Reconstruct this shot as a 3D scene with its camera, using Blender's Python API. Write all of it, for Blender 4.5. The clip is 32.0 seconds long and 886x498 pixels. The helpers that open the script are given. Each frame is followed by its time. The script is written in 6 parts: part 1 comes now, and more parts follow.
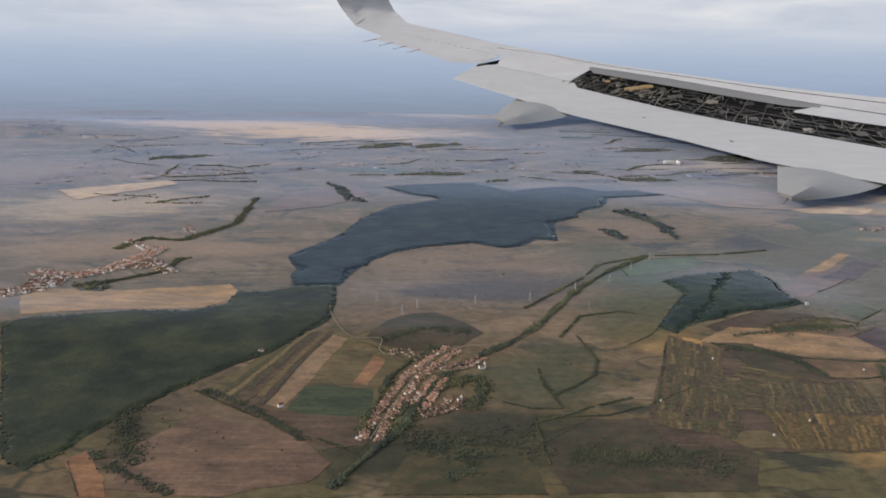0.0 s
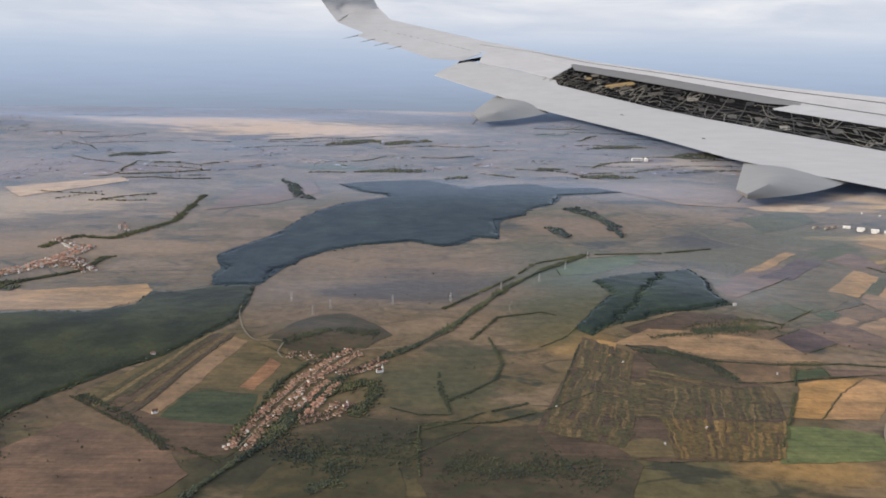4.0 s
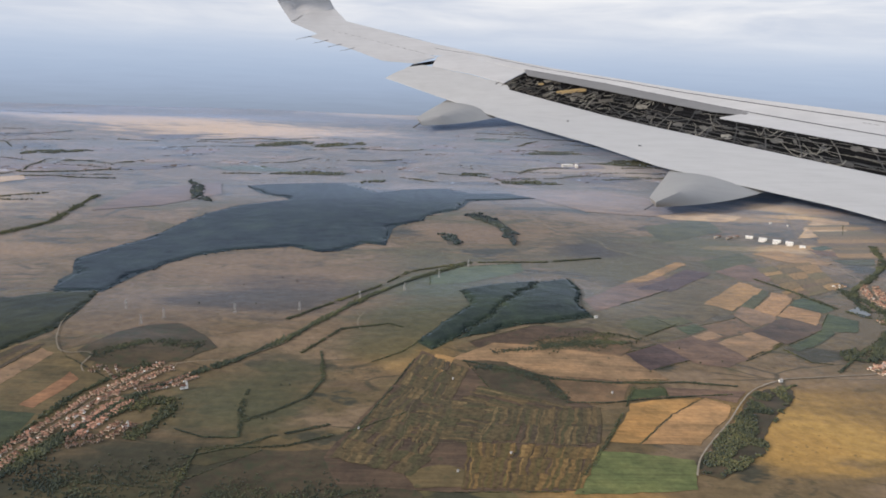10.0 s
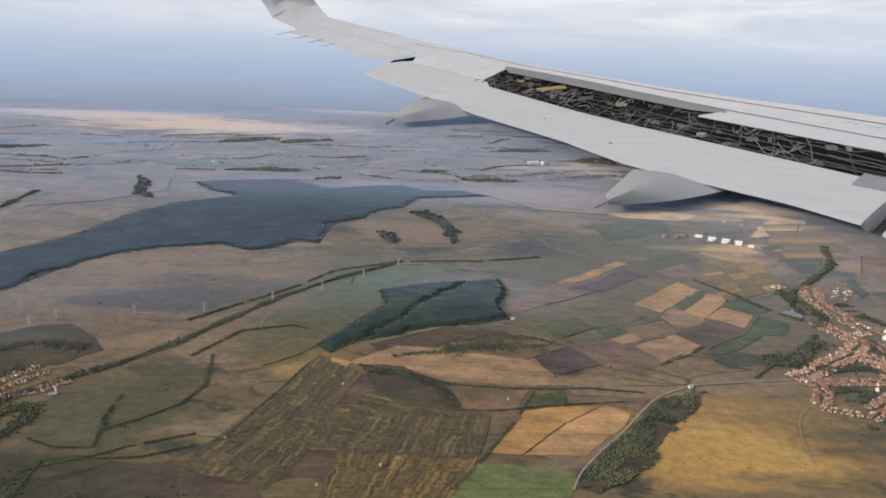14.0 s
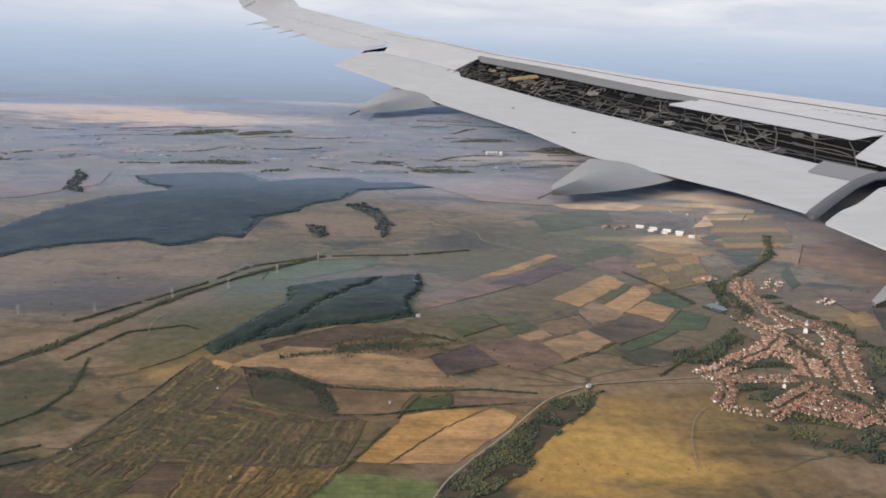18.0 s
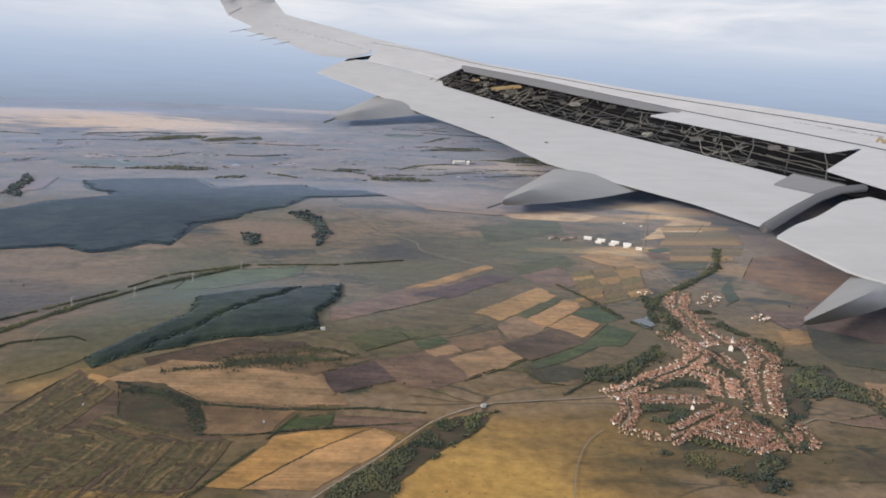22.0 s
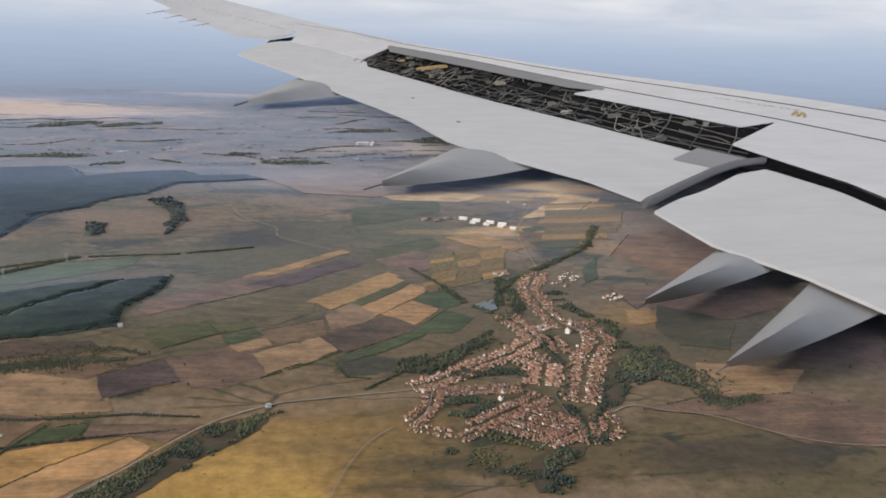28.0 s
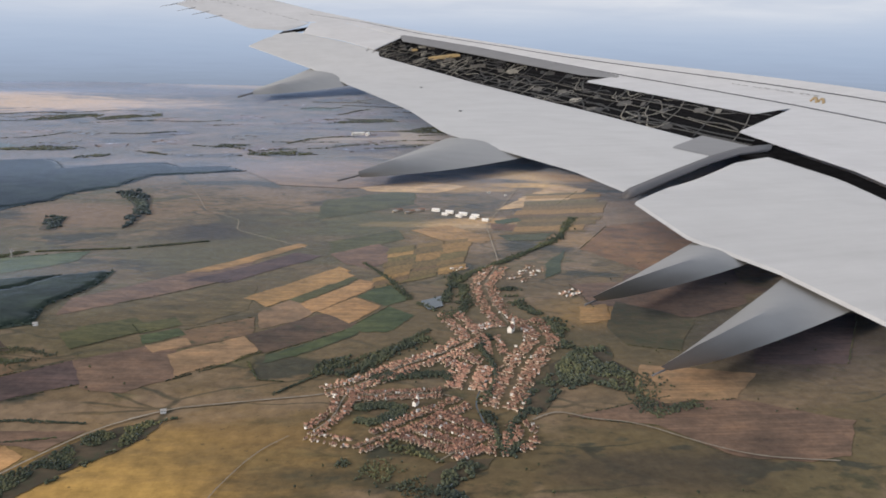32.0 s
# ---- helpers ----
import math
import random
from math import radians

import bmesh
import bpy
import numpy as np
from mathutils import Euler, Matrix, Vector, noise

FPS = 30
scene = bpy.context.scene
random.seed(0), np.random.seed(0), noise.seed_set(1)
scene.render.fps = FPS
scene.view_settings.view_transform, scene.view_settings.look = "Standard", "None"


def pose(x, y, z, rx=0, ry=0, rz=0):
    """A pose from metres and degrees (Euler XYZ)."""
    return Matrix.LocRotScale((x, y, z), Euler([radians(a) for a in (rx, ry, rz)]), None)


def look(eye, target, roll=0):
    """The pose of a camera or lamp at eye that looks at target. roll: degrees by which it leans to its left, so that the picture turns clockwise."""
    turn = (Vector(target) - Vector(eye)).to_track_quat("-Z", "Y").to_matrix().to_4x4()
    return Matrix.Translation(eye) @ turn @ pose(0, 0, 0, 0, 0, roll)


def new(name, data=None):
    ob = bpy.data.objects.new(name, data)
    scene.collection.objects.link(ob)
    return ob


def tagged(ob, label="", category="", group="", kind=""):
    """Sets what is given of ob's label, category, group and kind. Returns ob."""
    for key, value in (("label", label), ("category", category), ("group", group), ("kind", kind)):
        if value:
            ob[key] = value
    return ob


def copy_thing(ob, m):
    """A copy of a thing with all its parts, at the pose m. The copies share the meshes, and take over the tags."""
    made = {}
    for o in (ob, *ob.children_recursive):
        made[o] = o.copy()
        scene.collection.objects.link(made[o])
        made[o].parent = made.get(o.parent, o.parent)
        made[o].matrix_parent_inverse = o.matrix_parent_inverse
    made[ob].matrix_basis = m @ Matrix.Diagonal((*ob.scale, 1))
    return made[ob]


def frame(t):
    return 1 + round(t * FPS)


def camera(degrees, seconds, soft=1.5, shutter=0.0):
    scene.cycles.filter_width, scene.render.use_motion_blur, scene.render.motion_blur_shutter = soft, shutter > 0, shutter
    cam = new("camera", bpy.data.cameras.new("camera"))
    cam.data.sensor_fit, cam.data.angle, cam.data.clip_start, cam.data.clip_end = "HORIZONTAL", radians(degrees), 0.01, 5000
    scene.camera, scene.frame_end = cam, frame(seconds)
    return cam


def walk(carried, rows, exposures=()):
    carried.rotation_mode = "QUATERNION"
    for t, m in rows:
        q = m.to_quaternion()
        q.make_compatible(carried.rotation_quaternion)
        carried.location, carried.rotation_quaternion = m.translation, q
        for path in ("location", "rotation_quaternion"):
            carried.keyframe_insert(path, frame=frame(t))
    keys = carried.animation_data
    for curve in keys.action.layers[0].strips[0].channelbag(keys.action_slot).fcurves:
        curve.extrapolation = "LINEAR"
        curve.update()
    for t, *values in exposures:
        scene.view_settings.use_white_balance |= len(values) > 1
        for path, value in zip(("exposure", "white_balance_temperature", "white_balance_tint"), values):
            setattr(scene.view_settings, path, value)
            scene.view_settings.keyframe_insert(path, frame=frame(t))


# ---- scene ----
cam = camera(59.7, 32.0, soft=1.8)
METRES, EYE, TILT, LEAN, TURN = 600.0, 226.0, -13.6, -0.7, 0.0
ROWS = [
    (0.0, 0.0, 0.0, 0.0, 0.0, 0.0, -0.0),
    (0.5, 0.0145, 0.005, -0.0001, 0.12, 0.01, -0.08),
    (1.0, 0.03, 0.0103, -0.0008, 0.24, 0.03, -0.17),
    (1.5, 0.0449, 0.0151, -0.0009, 0.34, 0.01, -0.27),
    (2.0, 0.0602, 0.0196, -0.0004, 0.37, -0.15, -0.2),
    (2.5, 0.0749, 0.0248, -0.0002, 0.23, -0.28, -0.09),
    (4.5, 0.1372, 0.0446, 0.0019, -0.47, -0.12, -0.1),
    (5.0, 0.1526, 0.0497, 0.0029, -0.78, -0.26, -0.13),
    (5.5, 0.1671, 0.0543, 0.0032, -1.35, -0.5, -0.16),
    (6.0, 0.1826, 0.0599, 0.0029, -1.72, -0.59, -0.34),
    (6.5, 0.1972, 0.065, 0.0035, -1.98, -0.67, -0.48),
    (7.0, 0.2123, 0.0705, 0.0041, -2.24, -0.45, -0.58),
    (7.5, 0.2274, 0.0749, 0.0038, -2.28, -0.22, -0.6),
    (8.0, 0.2428, 0.08, 0.0039, -2.25, -0.18, -0.68),
    (8.5, 0.2572, 0.0844, 0.0048, -2.21, -0.07, -0.67),
    (9.0, 0.2733, 0.0892, 0.0052, -2.18, -0.19, -0.78),
    (9.5, 0.2875, 0.0953, 0.0056, -2.15, 0.0, -0.72),
    (10.0, 0.3034, 0.1007, 0.0061, -2.22, 0.2, -0.74),
    (10.5, 0.3178, 0.1055, 0.0063, -2.26, 0.29, -0.87),
    (11.0, 0.3333, 0.1111, 0.0069, -2.24, 0.37, -0.94),
    (11.5, 0.3483, 0.1156, 0.0075, -2.24, 0.6, -0.78),
    (12.0, 0.3633, 0.1212, 0.008, -2.52, 0.69, -0.77),
    (12.5, 0.3772, 0.1258, 0.0084, -2.73, 0.7, -0.88),
    (13.0, 0.3922, 0.1309, 0.0084, -2.81, 0.56, -1.05),
    (13.5, 0.4066, 0.1357, 0.0089, -2.66, 0.29, -1.06),
    (14.0, 0.4219, 0.1416, 0.0087, -2.61, 0.05, -0.95),
    (14.5, 0.4363, 0.1466, 0.0097, -2.63, -0.12, -0.83),
    (16.5, 0.4953, 0.1672, 0.0123, -3.05, -0.58, -0.42),
    (17.0, 0.5109, 0.1729, 0.0129, -3.26, -0.63, -0.42),
    (17.5, 0.5247, 0.1771, 0.0134, -3.31, -0.55, -0.3),
    (18.0, 0.5401, 0.1816, 0.0139, -3.42, -0.58, -0.34),
    (18.5, 0.5544, 0.1864, 0.0133, -3.39, -0.64, -0.37),
    (19.0, 0.5693, 0.1915, 0.0137, -3.47, -0.58, -0.32),
    (19.5, 0.5832, 0.1961, 0.014, -3.67, -0.54, -0.34),
    (20.0, 0.5984, 0.2013, 0.0143, -3.74, -0.44, -0.51),
    (20.5, 0.6123, 0.2065, 0.0137, -3.72, -0.26, -0.73),
    (21.0, 0.6276, 0.2109, 0.0147, -3.65, -0.13, -0.95),
    (21.5, 0.6418, 0.2155, 0.0153, -3.61, -0.02, -0.92),
    (22.0, 0.6564, 0.2206, 0.0152, -3.67, 0.16, -0.96),
    (22.5, 0.6702, 0.2251, 0.0155, -3.71, 0.27, -0.92),
    (23.0, 0.685, 0.2299, 0.0158, -3.63, 0.36, -1.04),
    (23.5, 0.6991, 0.2344, 0.0162, -3.57, 0.32, -1.1),
    (24.0, 0.7143, 0.2397, 0.0162, -3.49, 0.3, -1.18),
    (24.5, 0.7277, 0.2442, 0.0164, -3.37, 0.41, -1.12),
    (26.5, 0.7866, 0.2617, 0.0167, -5.85, -0.13, 0.3),
    (27.0, 0.8003, 0.2675, 0.0155, -7.15, -0.37, 0.58),
    (27.5, 0.8141, 0.2732, 0.0152, -7.39, -0.74, 0.64),
    (28.0, 0.8299, 0.278, 0.0151, -7.11, -1.06, 0.62),
    (28.5, 0.8445, 0.2834, 0.0165, -6.64, -1.39, 0.47),
    (29.0, 0.8602, 0.289, 0.0171, -6.19, -1.67, 0.44),
    (29.5, 0.8739, 0.2936, 0.0171, -6.01, -1.66, 0.66),
    (30.0, 0.8892, 0.2994, 0.0169, -5.75, -1.78, 0.69),
    (30.5, 0.903, 0.3042, 0.0164, -5.59, -1.72, 0.74),
    (31.0, 0.9177, 0.309, 0.0168, -5.48, -1.71, 0.87),
    (31.5, 0.9313, 0.3142, 0.0164, -5.19, -1.74, 0.76),
    (32.0, 0.9466, 0.3194, 0.0165, -4.96, -1.71, 0.85),
]
walk(cam, [(t, pose(0, 0, EYE, TILT, LEAN, TURN) @ pose(METRES * x, METRES * y, METRES * z, 90 + pitch, roll, yaw)) for t, x, y, z, yaw, pitch, roll in ROWS],
     exposures=[(0.0, -0.06), (2.5, 0.02), (5.0, 0.15), (20.0, 0.12), (25.0, 0.09), (28.0, 0.02), (32.0, 0.07)])


# ---- world and light ----
world = bpy.data.worlds.new("sky")
scene.world = world
world.use_nodes = True
wn, wl = world.node_tree.nodes, world.node_tree.links
wn.clear()


def wnode(kind, **kw):
    n = wn.new(kind)
    for k, v in kw.items():
        n.inputs[k].default_value = v
    return n


SUN_EL, SUN_AZ = 20.0, 256.0  # degrees above the horizon, degrees clockwise from +y
sky = wn.new("ShaderNodeTexSky")
sky.sky_type = "NISHITA"
sky.sun_disc = False
sky.sun_elevation, sky.sun_rotation = radians(SUN_EL), radians(SUN_AZ)
sky_bg = wnode("ShaderNodeBackground", Strength=0.07)
wl.new(sky.outputs[0], sky_bg.inputs["Color"])
coord = wn.new("ShaderNodeTexCoord")
sep = wn.new("ShaderNodeSeparateXYZ")
wl.new(coord.outputs["Generated"], sep.inputs[0])
# cloud deck: streaks that flatten towards the horizon
mapping = wn.new("ShaderNodeMapping")
mapping.inputs["Scale"].default_value = (2.2, 2.2, 16.0)
wl.new(coord.outputs["Generated"], mapping.inputs[0])
cloud = wnode("ShaderNodeTexNoise", Scale=2.4, Detail=7.0, Roughness=0.55, Distortion=0.35)
wl.new(mapping.outputs[0], cloud.inputs["Vector"])
cramp = wn.new("ShaderNodeValToRGB")
cramp.color_ramp.elements[0].position, cramp.color_ramp.elements[0].color = 0.36, (0.56, 0.60, 0.70, 1)
cramp.color_ramp.elements[1].position, cramp.color_ramp.elements[1].color = 0.66, (0.80, 0.80, 0.83, 1)
wl.new(cloud.outputs["Fac"], cramp.inputs[0])
# haze towards the horizon, with the far plain under it
hramp = wn.new("ShaderNodeValToRGB")
els = hramp.color_ramp.elements
els[0].position, els[0].color = 0.0, (0.19, 0.20, 0.25, 1)
els[1].position, els[1].color = 1.0, (0.66, 0.69, 0.77, 1)
for p, c in ((0.27, (0.27, 0.33, 0.44, 1)), (0.36, (0.325, 0.40, 0.54, 1)), (0.44, (0.365, 0.45, 0.60, 1)), (0.52, (0.415, 0.50, 0.65, 1)), (0.60, (0.46, 0.54, 0.685, 1)), (0.75, (0.56, 0.615, 0.73, 1))):
    e = els.new(p)
    e.color = c
rng = wn.new("ShaderNodeMapRange")
rng.inputs["From Min"].default_value, rng.inputs["From Max"].default_value = -0.12, 0.12
wl.new(sep.outputs["Z"], rng.inputs["Value"])
streak_map = wn.new("ShaderNodeMapping")
streak_map.inputs["Scale"].default_value = (9.0, 9.0, 160.0)
wl.new(coord.outputs["Generated"], streak_map.inputs[0])
streak = wnode("ShaderNodeTexNoise", Scale=1.6, Detail=6.0, Roughness=0.6)
wl.new(streak_map.outputs[0], streak.inputs["Vector"])
jog = wn.new("ShaderNodeMath")
jog.operation = "MULTIPLY_ADD"
wl.new(streak.outputs["Fac"], jog.inputs[0])
jog.inputs[1].default_value = 0.09
wl.new(rng.outputs[0], jog.inputs[2])
jog2 = wn.new("ShaderNodeMath")
jog2.operation = "SUBTRACT"
wl.new(jog.outputs[0], jog2.inputs[0])
jog2.inputs[1].default_value = 0.045
wl.new(jog2.outputs[0], hramp.inputs[0])
crng = wn.new("ShaderNodeMapRange")
crng.interpolation_type = "SMOOTHSTEP"
crng.inputs["From Min"].default_value, crng.inputs["From Max"].default_value = 0.005, 0.075
wl.new(sep.outputs["Z"], crng.inputs["Value"])
cmix = wn.new("ShaderNodeMix")
cmix.data_type = "RGBA"
wl.new(crng.outputs[0], cmix.inputs[0])
wl.new(hramp.outputs[0], cmix.inputs[6])
wl.new(cramp.outputs[0], cmix.inputs[7])
deck_bg = wnode("ShaderNodeBackground", Strength=1.08)
wl.new(cmix.outputs[2], deck_bg.inputs["Color"])
wmix = wn.new("ShaderNodeMixShader")
wmix.inputs[0].default_value = 0.9
wl.new(sky_bg.outputs[0], wmix.inputs[1])
wl.new(deck_bg.outputs[0], wmix.inputs[2])
wout = wn.new("ShaderNodeOutputWorld")
wl.new(wmix.outputs[0], wout.inputs[0])

sun = new("sun", bpy.data.lights.new("sun", "SUN"))
sun.data.energy, sun.data.angle, sun.data.color = 3.5, radians(9), (1.0, 0.85, 0.68)
_d = Vector((math.sin(radians(SUN_AZ)) * math.cos(radians(SUN_EL)), math.cos(radians(SUN_AZ)) * math.cos(radians(SUN_EL)), math.sin(radians(SUN_EL))))
sun.matrix_world = look(_d * 900, (0, 0, 0))
tagged(sun, kind="structure")


# ---- materials ----
def shader(name, rough=0.9, sheen=0.0):
    m = bpy.data.materials.new(name)
    m.use_nodes = True
    b = m.node_tree.nodes["Principled BSDF"]
    b.inputs["Roughness"].default_value = rough
    b.inputs["Specular IOR Level"].default_value = 0.15
    # blue-tinted sheen stands in for distance haze on land and leaves
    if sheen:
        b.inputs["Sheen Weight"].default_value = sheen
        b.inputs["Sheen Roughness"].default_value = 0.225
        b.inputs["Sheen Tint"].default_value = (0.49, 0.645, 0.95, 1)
    return m, m.node_tree.nodes, m.node_tree.links, b


def ramp(nodes, stops):
    r = nodes.new("ShaderNodeValToRGB")
    e = r.color_ramp.elements
    e[0].position, e[0].color = stops[0][0], (*stops[0][1], 1)
    e[1].position, e[1].color = stops[-1][0], (*stops[-1][1], 1)
    for p, c in stops[1:-1]:
        e.new(p).color = (*c, 1)
    return r


def noise_at(nodes, links, pos, scale, detail=4.0, rough=0.55, stretch=None):
    n = nodes.new("ShaderNodeTexNoise")
    n.inputs["Scale"].default_value, n.inputs["Detail"].default_value, n.inputs["Roughness"].default_value = scale, detail, rough
    if stretch:
        mp = nodes.new("ShaderNodeMapping")
        mp.inputs["Rotation"].default_value[2] = stretch[0]
        mp.inputs["Scale"].default_value = stretch[1]
        links.new(pos, mp.inputs[0])
        links.new(mp.outputs[0], n.inputs["Vector"])
    else:
        links.new(pos, n.inputs["Vector"])
    return n


def blend(nodes, links, a, b, fac, mode="MIX"):
    x = nodes.new("ShaderNodeMix")
    x.data_type, x.blend_type = "RGBA", mode
    for sock, v in ((0, fac), (6, a), (7, b)):
        if isinstance(v, (int, float)):
            x.inputs[sock].default_value = v
        elif isinstance(v, tuple):
            x.inputs[sock].default_value = (*v, 1)
        else:
            links.new(v, x.inputs[sock])
    return x.outputs[2]


HAZE_SHEEN = 0.85


def land(name, low, high, furrow=None, spots=0.0, spot_colour=(0.035, 0.045, 0.025), patch=0.018):
    """Soil, stubble or grass: broad patches, fine mottling, furrows in one direction, and dark shrubs or tufts."""
    m, n, l, b = shader(name, 0.95, HAZE_SHEEN)
    low, high = [(c[0] * 0.97, c[1] * 0.88, c[2] * 0.88) for c in (low, high)]
    pos = n.new("ShaderNodeNewGeometry").outputs["Position"]
    mid = tuple((p + q) / 2 for p, q in zip(low, high))
    broad = noise_at(n, l, pos, patch, 5.0, 0.6)
    r = ramp(n, ((0.32, low), (0.5, mid), (0.68, high)))
    l.new(broad.outputs["Fac"], r.inputs[0])
    col = r.outputs[0]
    fine = noise_at(n, l, pos, 0.22, 5.0, 0.7)
    fr = ramp(n, ((0.3, (0.66, 0.66, 0.66)), (0.7, (1.28, 1.28, 1.28))))
    l.new(fine.outputs["Fac"], fr.inputs[0])
    col = blend(n, l, col, fr.outputs[0], 0.75, "MULTIPLY")
    worn = noise_at(n, l, pos, 0.055, 5.0, 0.6, (0.4, (0.6, 1.4, 1.0)))
    wr = ramp(n, ((0.34, (0.66, 0.70, 0.72)), (0.52, (1.0, 1.0, 1.0)), (0.68, (1.28, 1.22, 1.14))))
    l.new(worn.outputs["Fac"], wr.inputs[0])
    col = blend(n, l, col, wr.outputs[0], 0.9, "MULTIPLY")
    if furrow is not None:
        f = noise_at(n, l, pos, 0.42, 4.0, 0.6, (radians(furrow), (0.04, 1.0, 1.0)))
        rr = ramp(n, ((0.35, (0.70, 0.70, 0.70)), (0.65, (1.24, 1.24, 1.24))))
        l.new(f.outputs["Fac"], rr.inputs[0])
        col = blend(n, l, col, rr.outputs[0], 0.55, "MULTIPLY")
    if spots:
        s = noise_at(n, l, pos, 0.11, 6.0, 0.68)
        sr = ramp(n, ((0.60 - 0.1 * spots, (0, 0, 0)), (0.74 - 0.1 * spots, (0.8, 0.8, 0.8))))
        l.new(s.outputs["Fac"], sr.inputs[0])
        col = blend(n, l, col, spot_colour, sr.outputs[0])
    l.new(col, b.inputs["Base Color"])
    bump = n.new("ShaderNodeBump")
    bump.inputs["Strength"].default_value, bump.inputs["Distance"].default_value = 0.25, 1.0
    l.new(fine.outputs["Fac"], bump.inputs["Height"])
    l.new(bump.outputs[0], b.inputs["Normal"])
    return m


# straw tone, with the sunlight on the bright fields put into it
STRAW = land("straw_stubble", (0.36, 0.26, 0.13), (0.56, 0.43, 0.23), 20)
PASTURE = land("dry_pasture", (0.17, 0.125, 0.075), (0.25, 0.185, 0.115), None, 0.25)
PASTURE_BROWN = land("brown_pasture", (0.125, 0.09, 0.055), (0.20, 0.145, 0.085), None, 0.7)
EARTH = land("red_earth", (0.20, 0.115, 0.065), (0.27, 0.165, 0.09), 60)
BROWN = land("brown_earth", (0.115, 0.085, 0.062), (0.18, 0.13, 0.09), 32)
PLUM = land("plum_earth", (0.072, 0.055, 0.052), (0.10, 0.078, 0.072), 32)
UMBER = land("umber_earth", (0.068, 0.054, 0.04), (0.115, 0.088, 0.06), 75, 0.4)
RUSSET = land("russet_grass", (0.12, 0.075, 0.04), (0.21, 0.13, 0.06), None, 0.6)
OLIVE = land("olive_grass", (0.085, 0.078, 0.04), (0.145, 0.12, 0.062), 50, 0.4)
OLIVE_DARK = land("dark_olive_grass", (0.045, 0.05, 0.028), (0.09, 0.08, 0.045), None, 1.0)
OLIVE_GREEN = land("alfalfa", (0.06, 0.07, 0.03), (0.09, 0.098, 0.042), 30)
GREEN = land("wet_meadow", (0.06, 0.095, 0.045), (0.10, 0.13, 0.062), None, 0.2)
GREEN_DARK = land("clover", (0.05, 0.075, 0.034), (0.075, 0.10, 0.045), 30)
GREEN_FRESH = land("fresh_clover", (0.10, 0.14, 0.055), (0.145, 0.172, 0.072), 10)
TEAL = land("blue_green_clover", (0.042, 0.062, 0.036), (0.062, 0.082, 0.046), 40, 0.1)
SCRUB = land("scrub", (0.05, 0.048, 0.032), (0.085, 0.072, 0.048), None, 1.0)
HEATH = land("heath", (0.06, 0.05, 0.045), (0.11, 0.085, 0.068), None, 1.0)
TAN = land("tan_hay", (0.21, 0.15, 0.085), (0.32, 0.23, 0.13), 15, 0.15)
OCHRE = land("ochre_stubble", (0.225, 0.155, 0.066), (0.36, 0.245, 0.105), 25)
APRICOT = land("apricot_stubble", (0.28, 0.185, 0.088), (0.40, 0.265, 0.125), 40)
AMBER = land("amber_stubble", (0.28, 0.175, 0.066), (0.38, 0.245, 0.092), 40)


def strip_land(name, gain):
    m, n, l, b = shader(name, 0.95, HAZE_SHEEN)
    geo = n.new("ShaderNodeNewGeometry")
    r = ramp(n, ((0.0, (0.068, 0.058, 0.034)), (0.2, (0.088, 0.07, 0.038)), (0.4, (0.07, 0.064, 0.034)), (0.6, (0.12, 0.088, 0.045)), (0.78, (0.07, 0.055, 0.038)), (0.90, (0.145, 0.108, 0.055)), (0.97, (0.085, 0.08, 0.038))))
    r.color_ramp.interpolation = "CONSTANT"
    l.new(geo.outputs["Random Per Island"], r.inputs[0])
    f = noise_at(n, l, geo.outputs["Position"], 0.35, 5.0, 0.7)
    fr = ramp(n, ((0.3, (0.5, 0.5, 0.5)), (0.7, (1.45, 1.45, 1.45))))
    l.new(f.outputs["Fac"], fr.inputs[0])
    col = blend(n, l, r.outputs[0], fr.outputs[0], 1.0, "MULTIPLY")
    l.new(blend(n, l, col, gain, 1.0, "MULTIPLY"), b.inputs["Base Color"])
    return m


STRIPS = strip_land("strip_plots", (1.0, 1.0, 1.0))
# same plots with a golden gain that paints the sunshine on them
STRIPS_SUNLIT = strip_land("sunlit_strip_plots", (1.35, 1.2, 0.98))
STRIPS_BRIGHT = strip_land("stubble_strip_plots", (2.0, 1.7, 1.2))


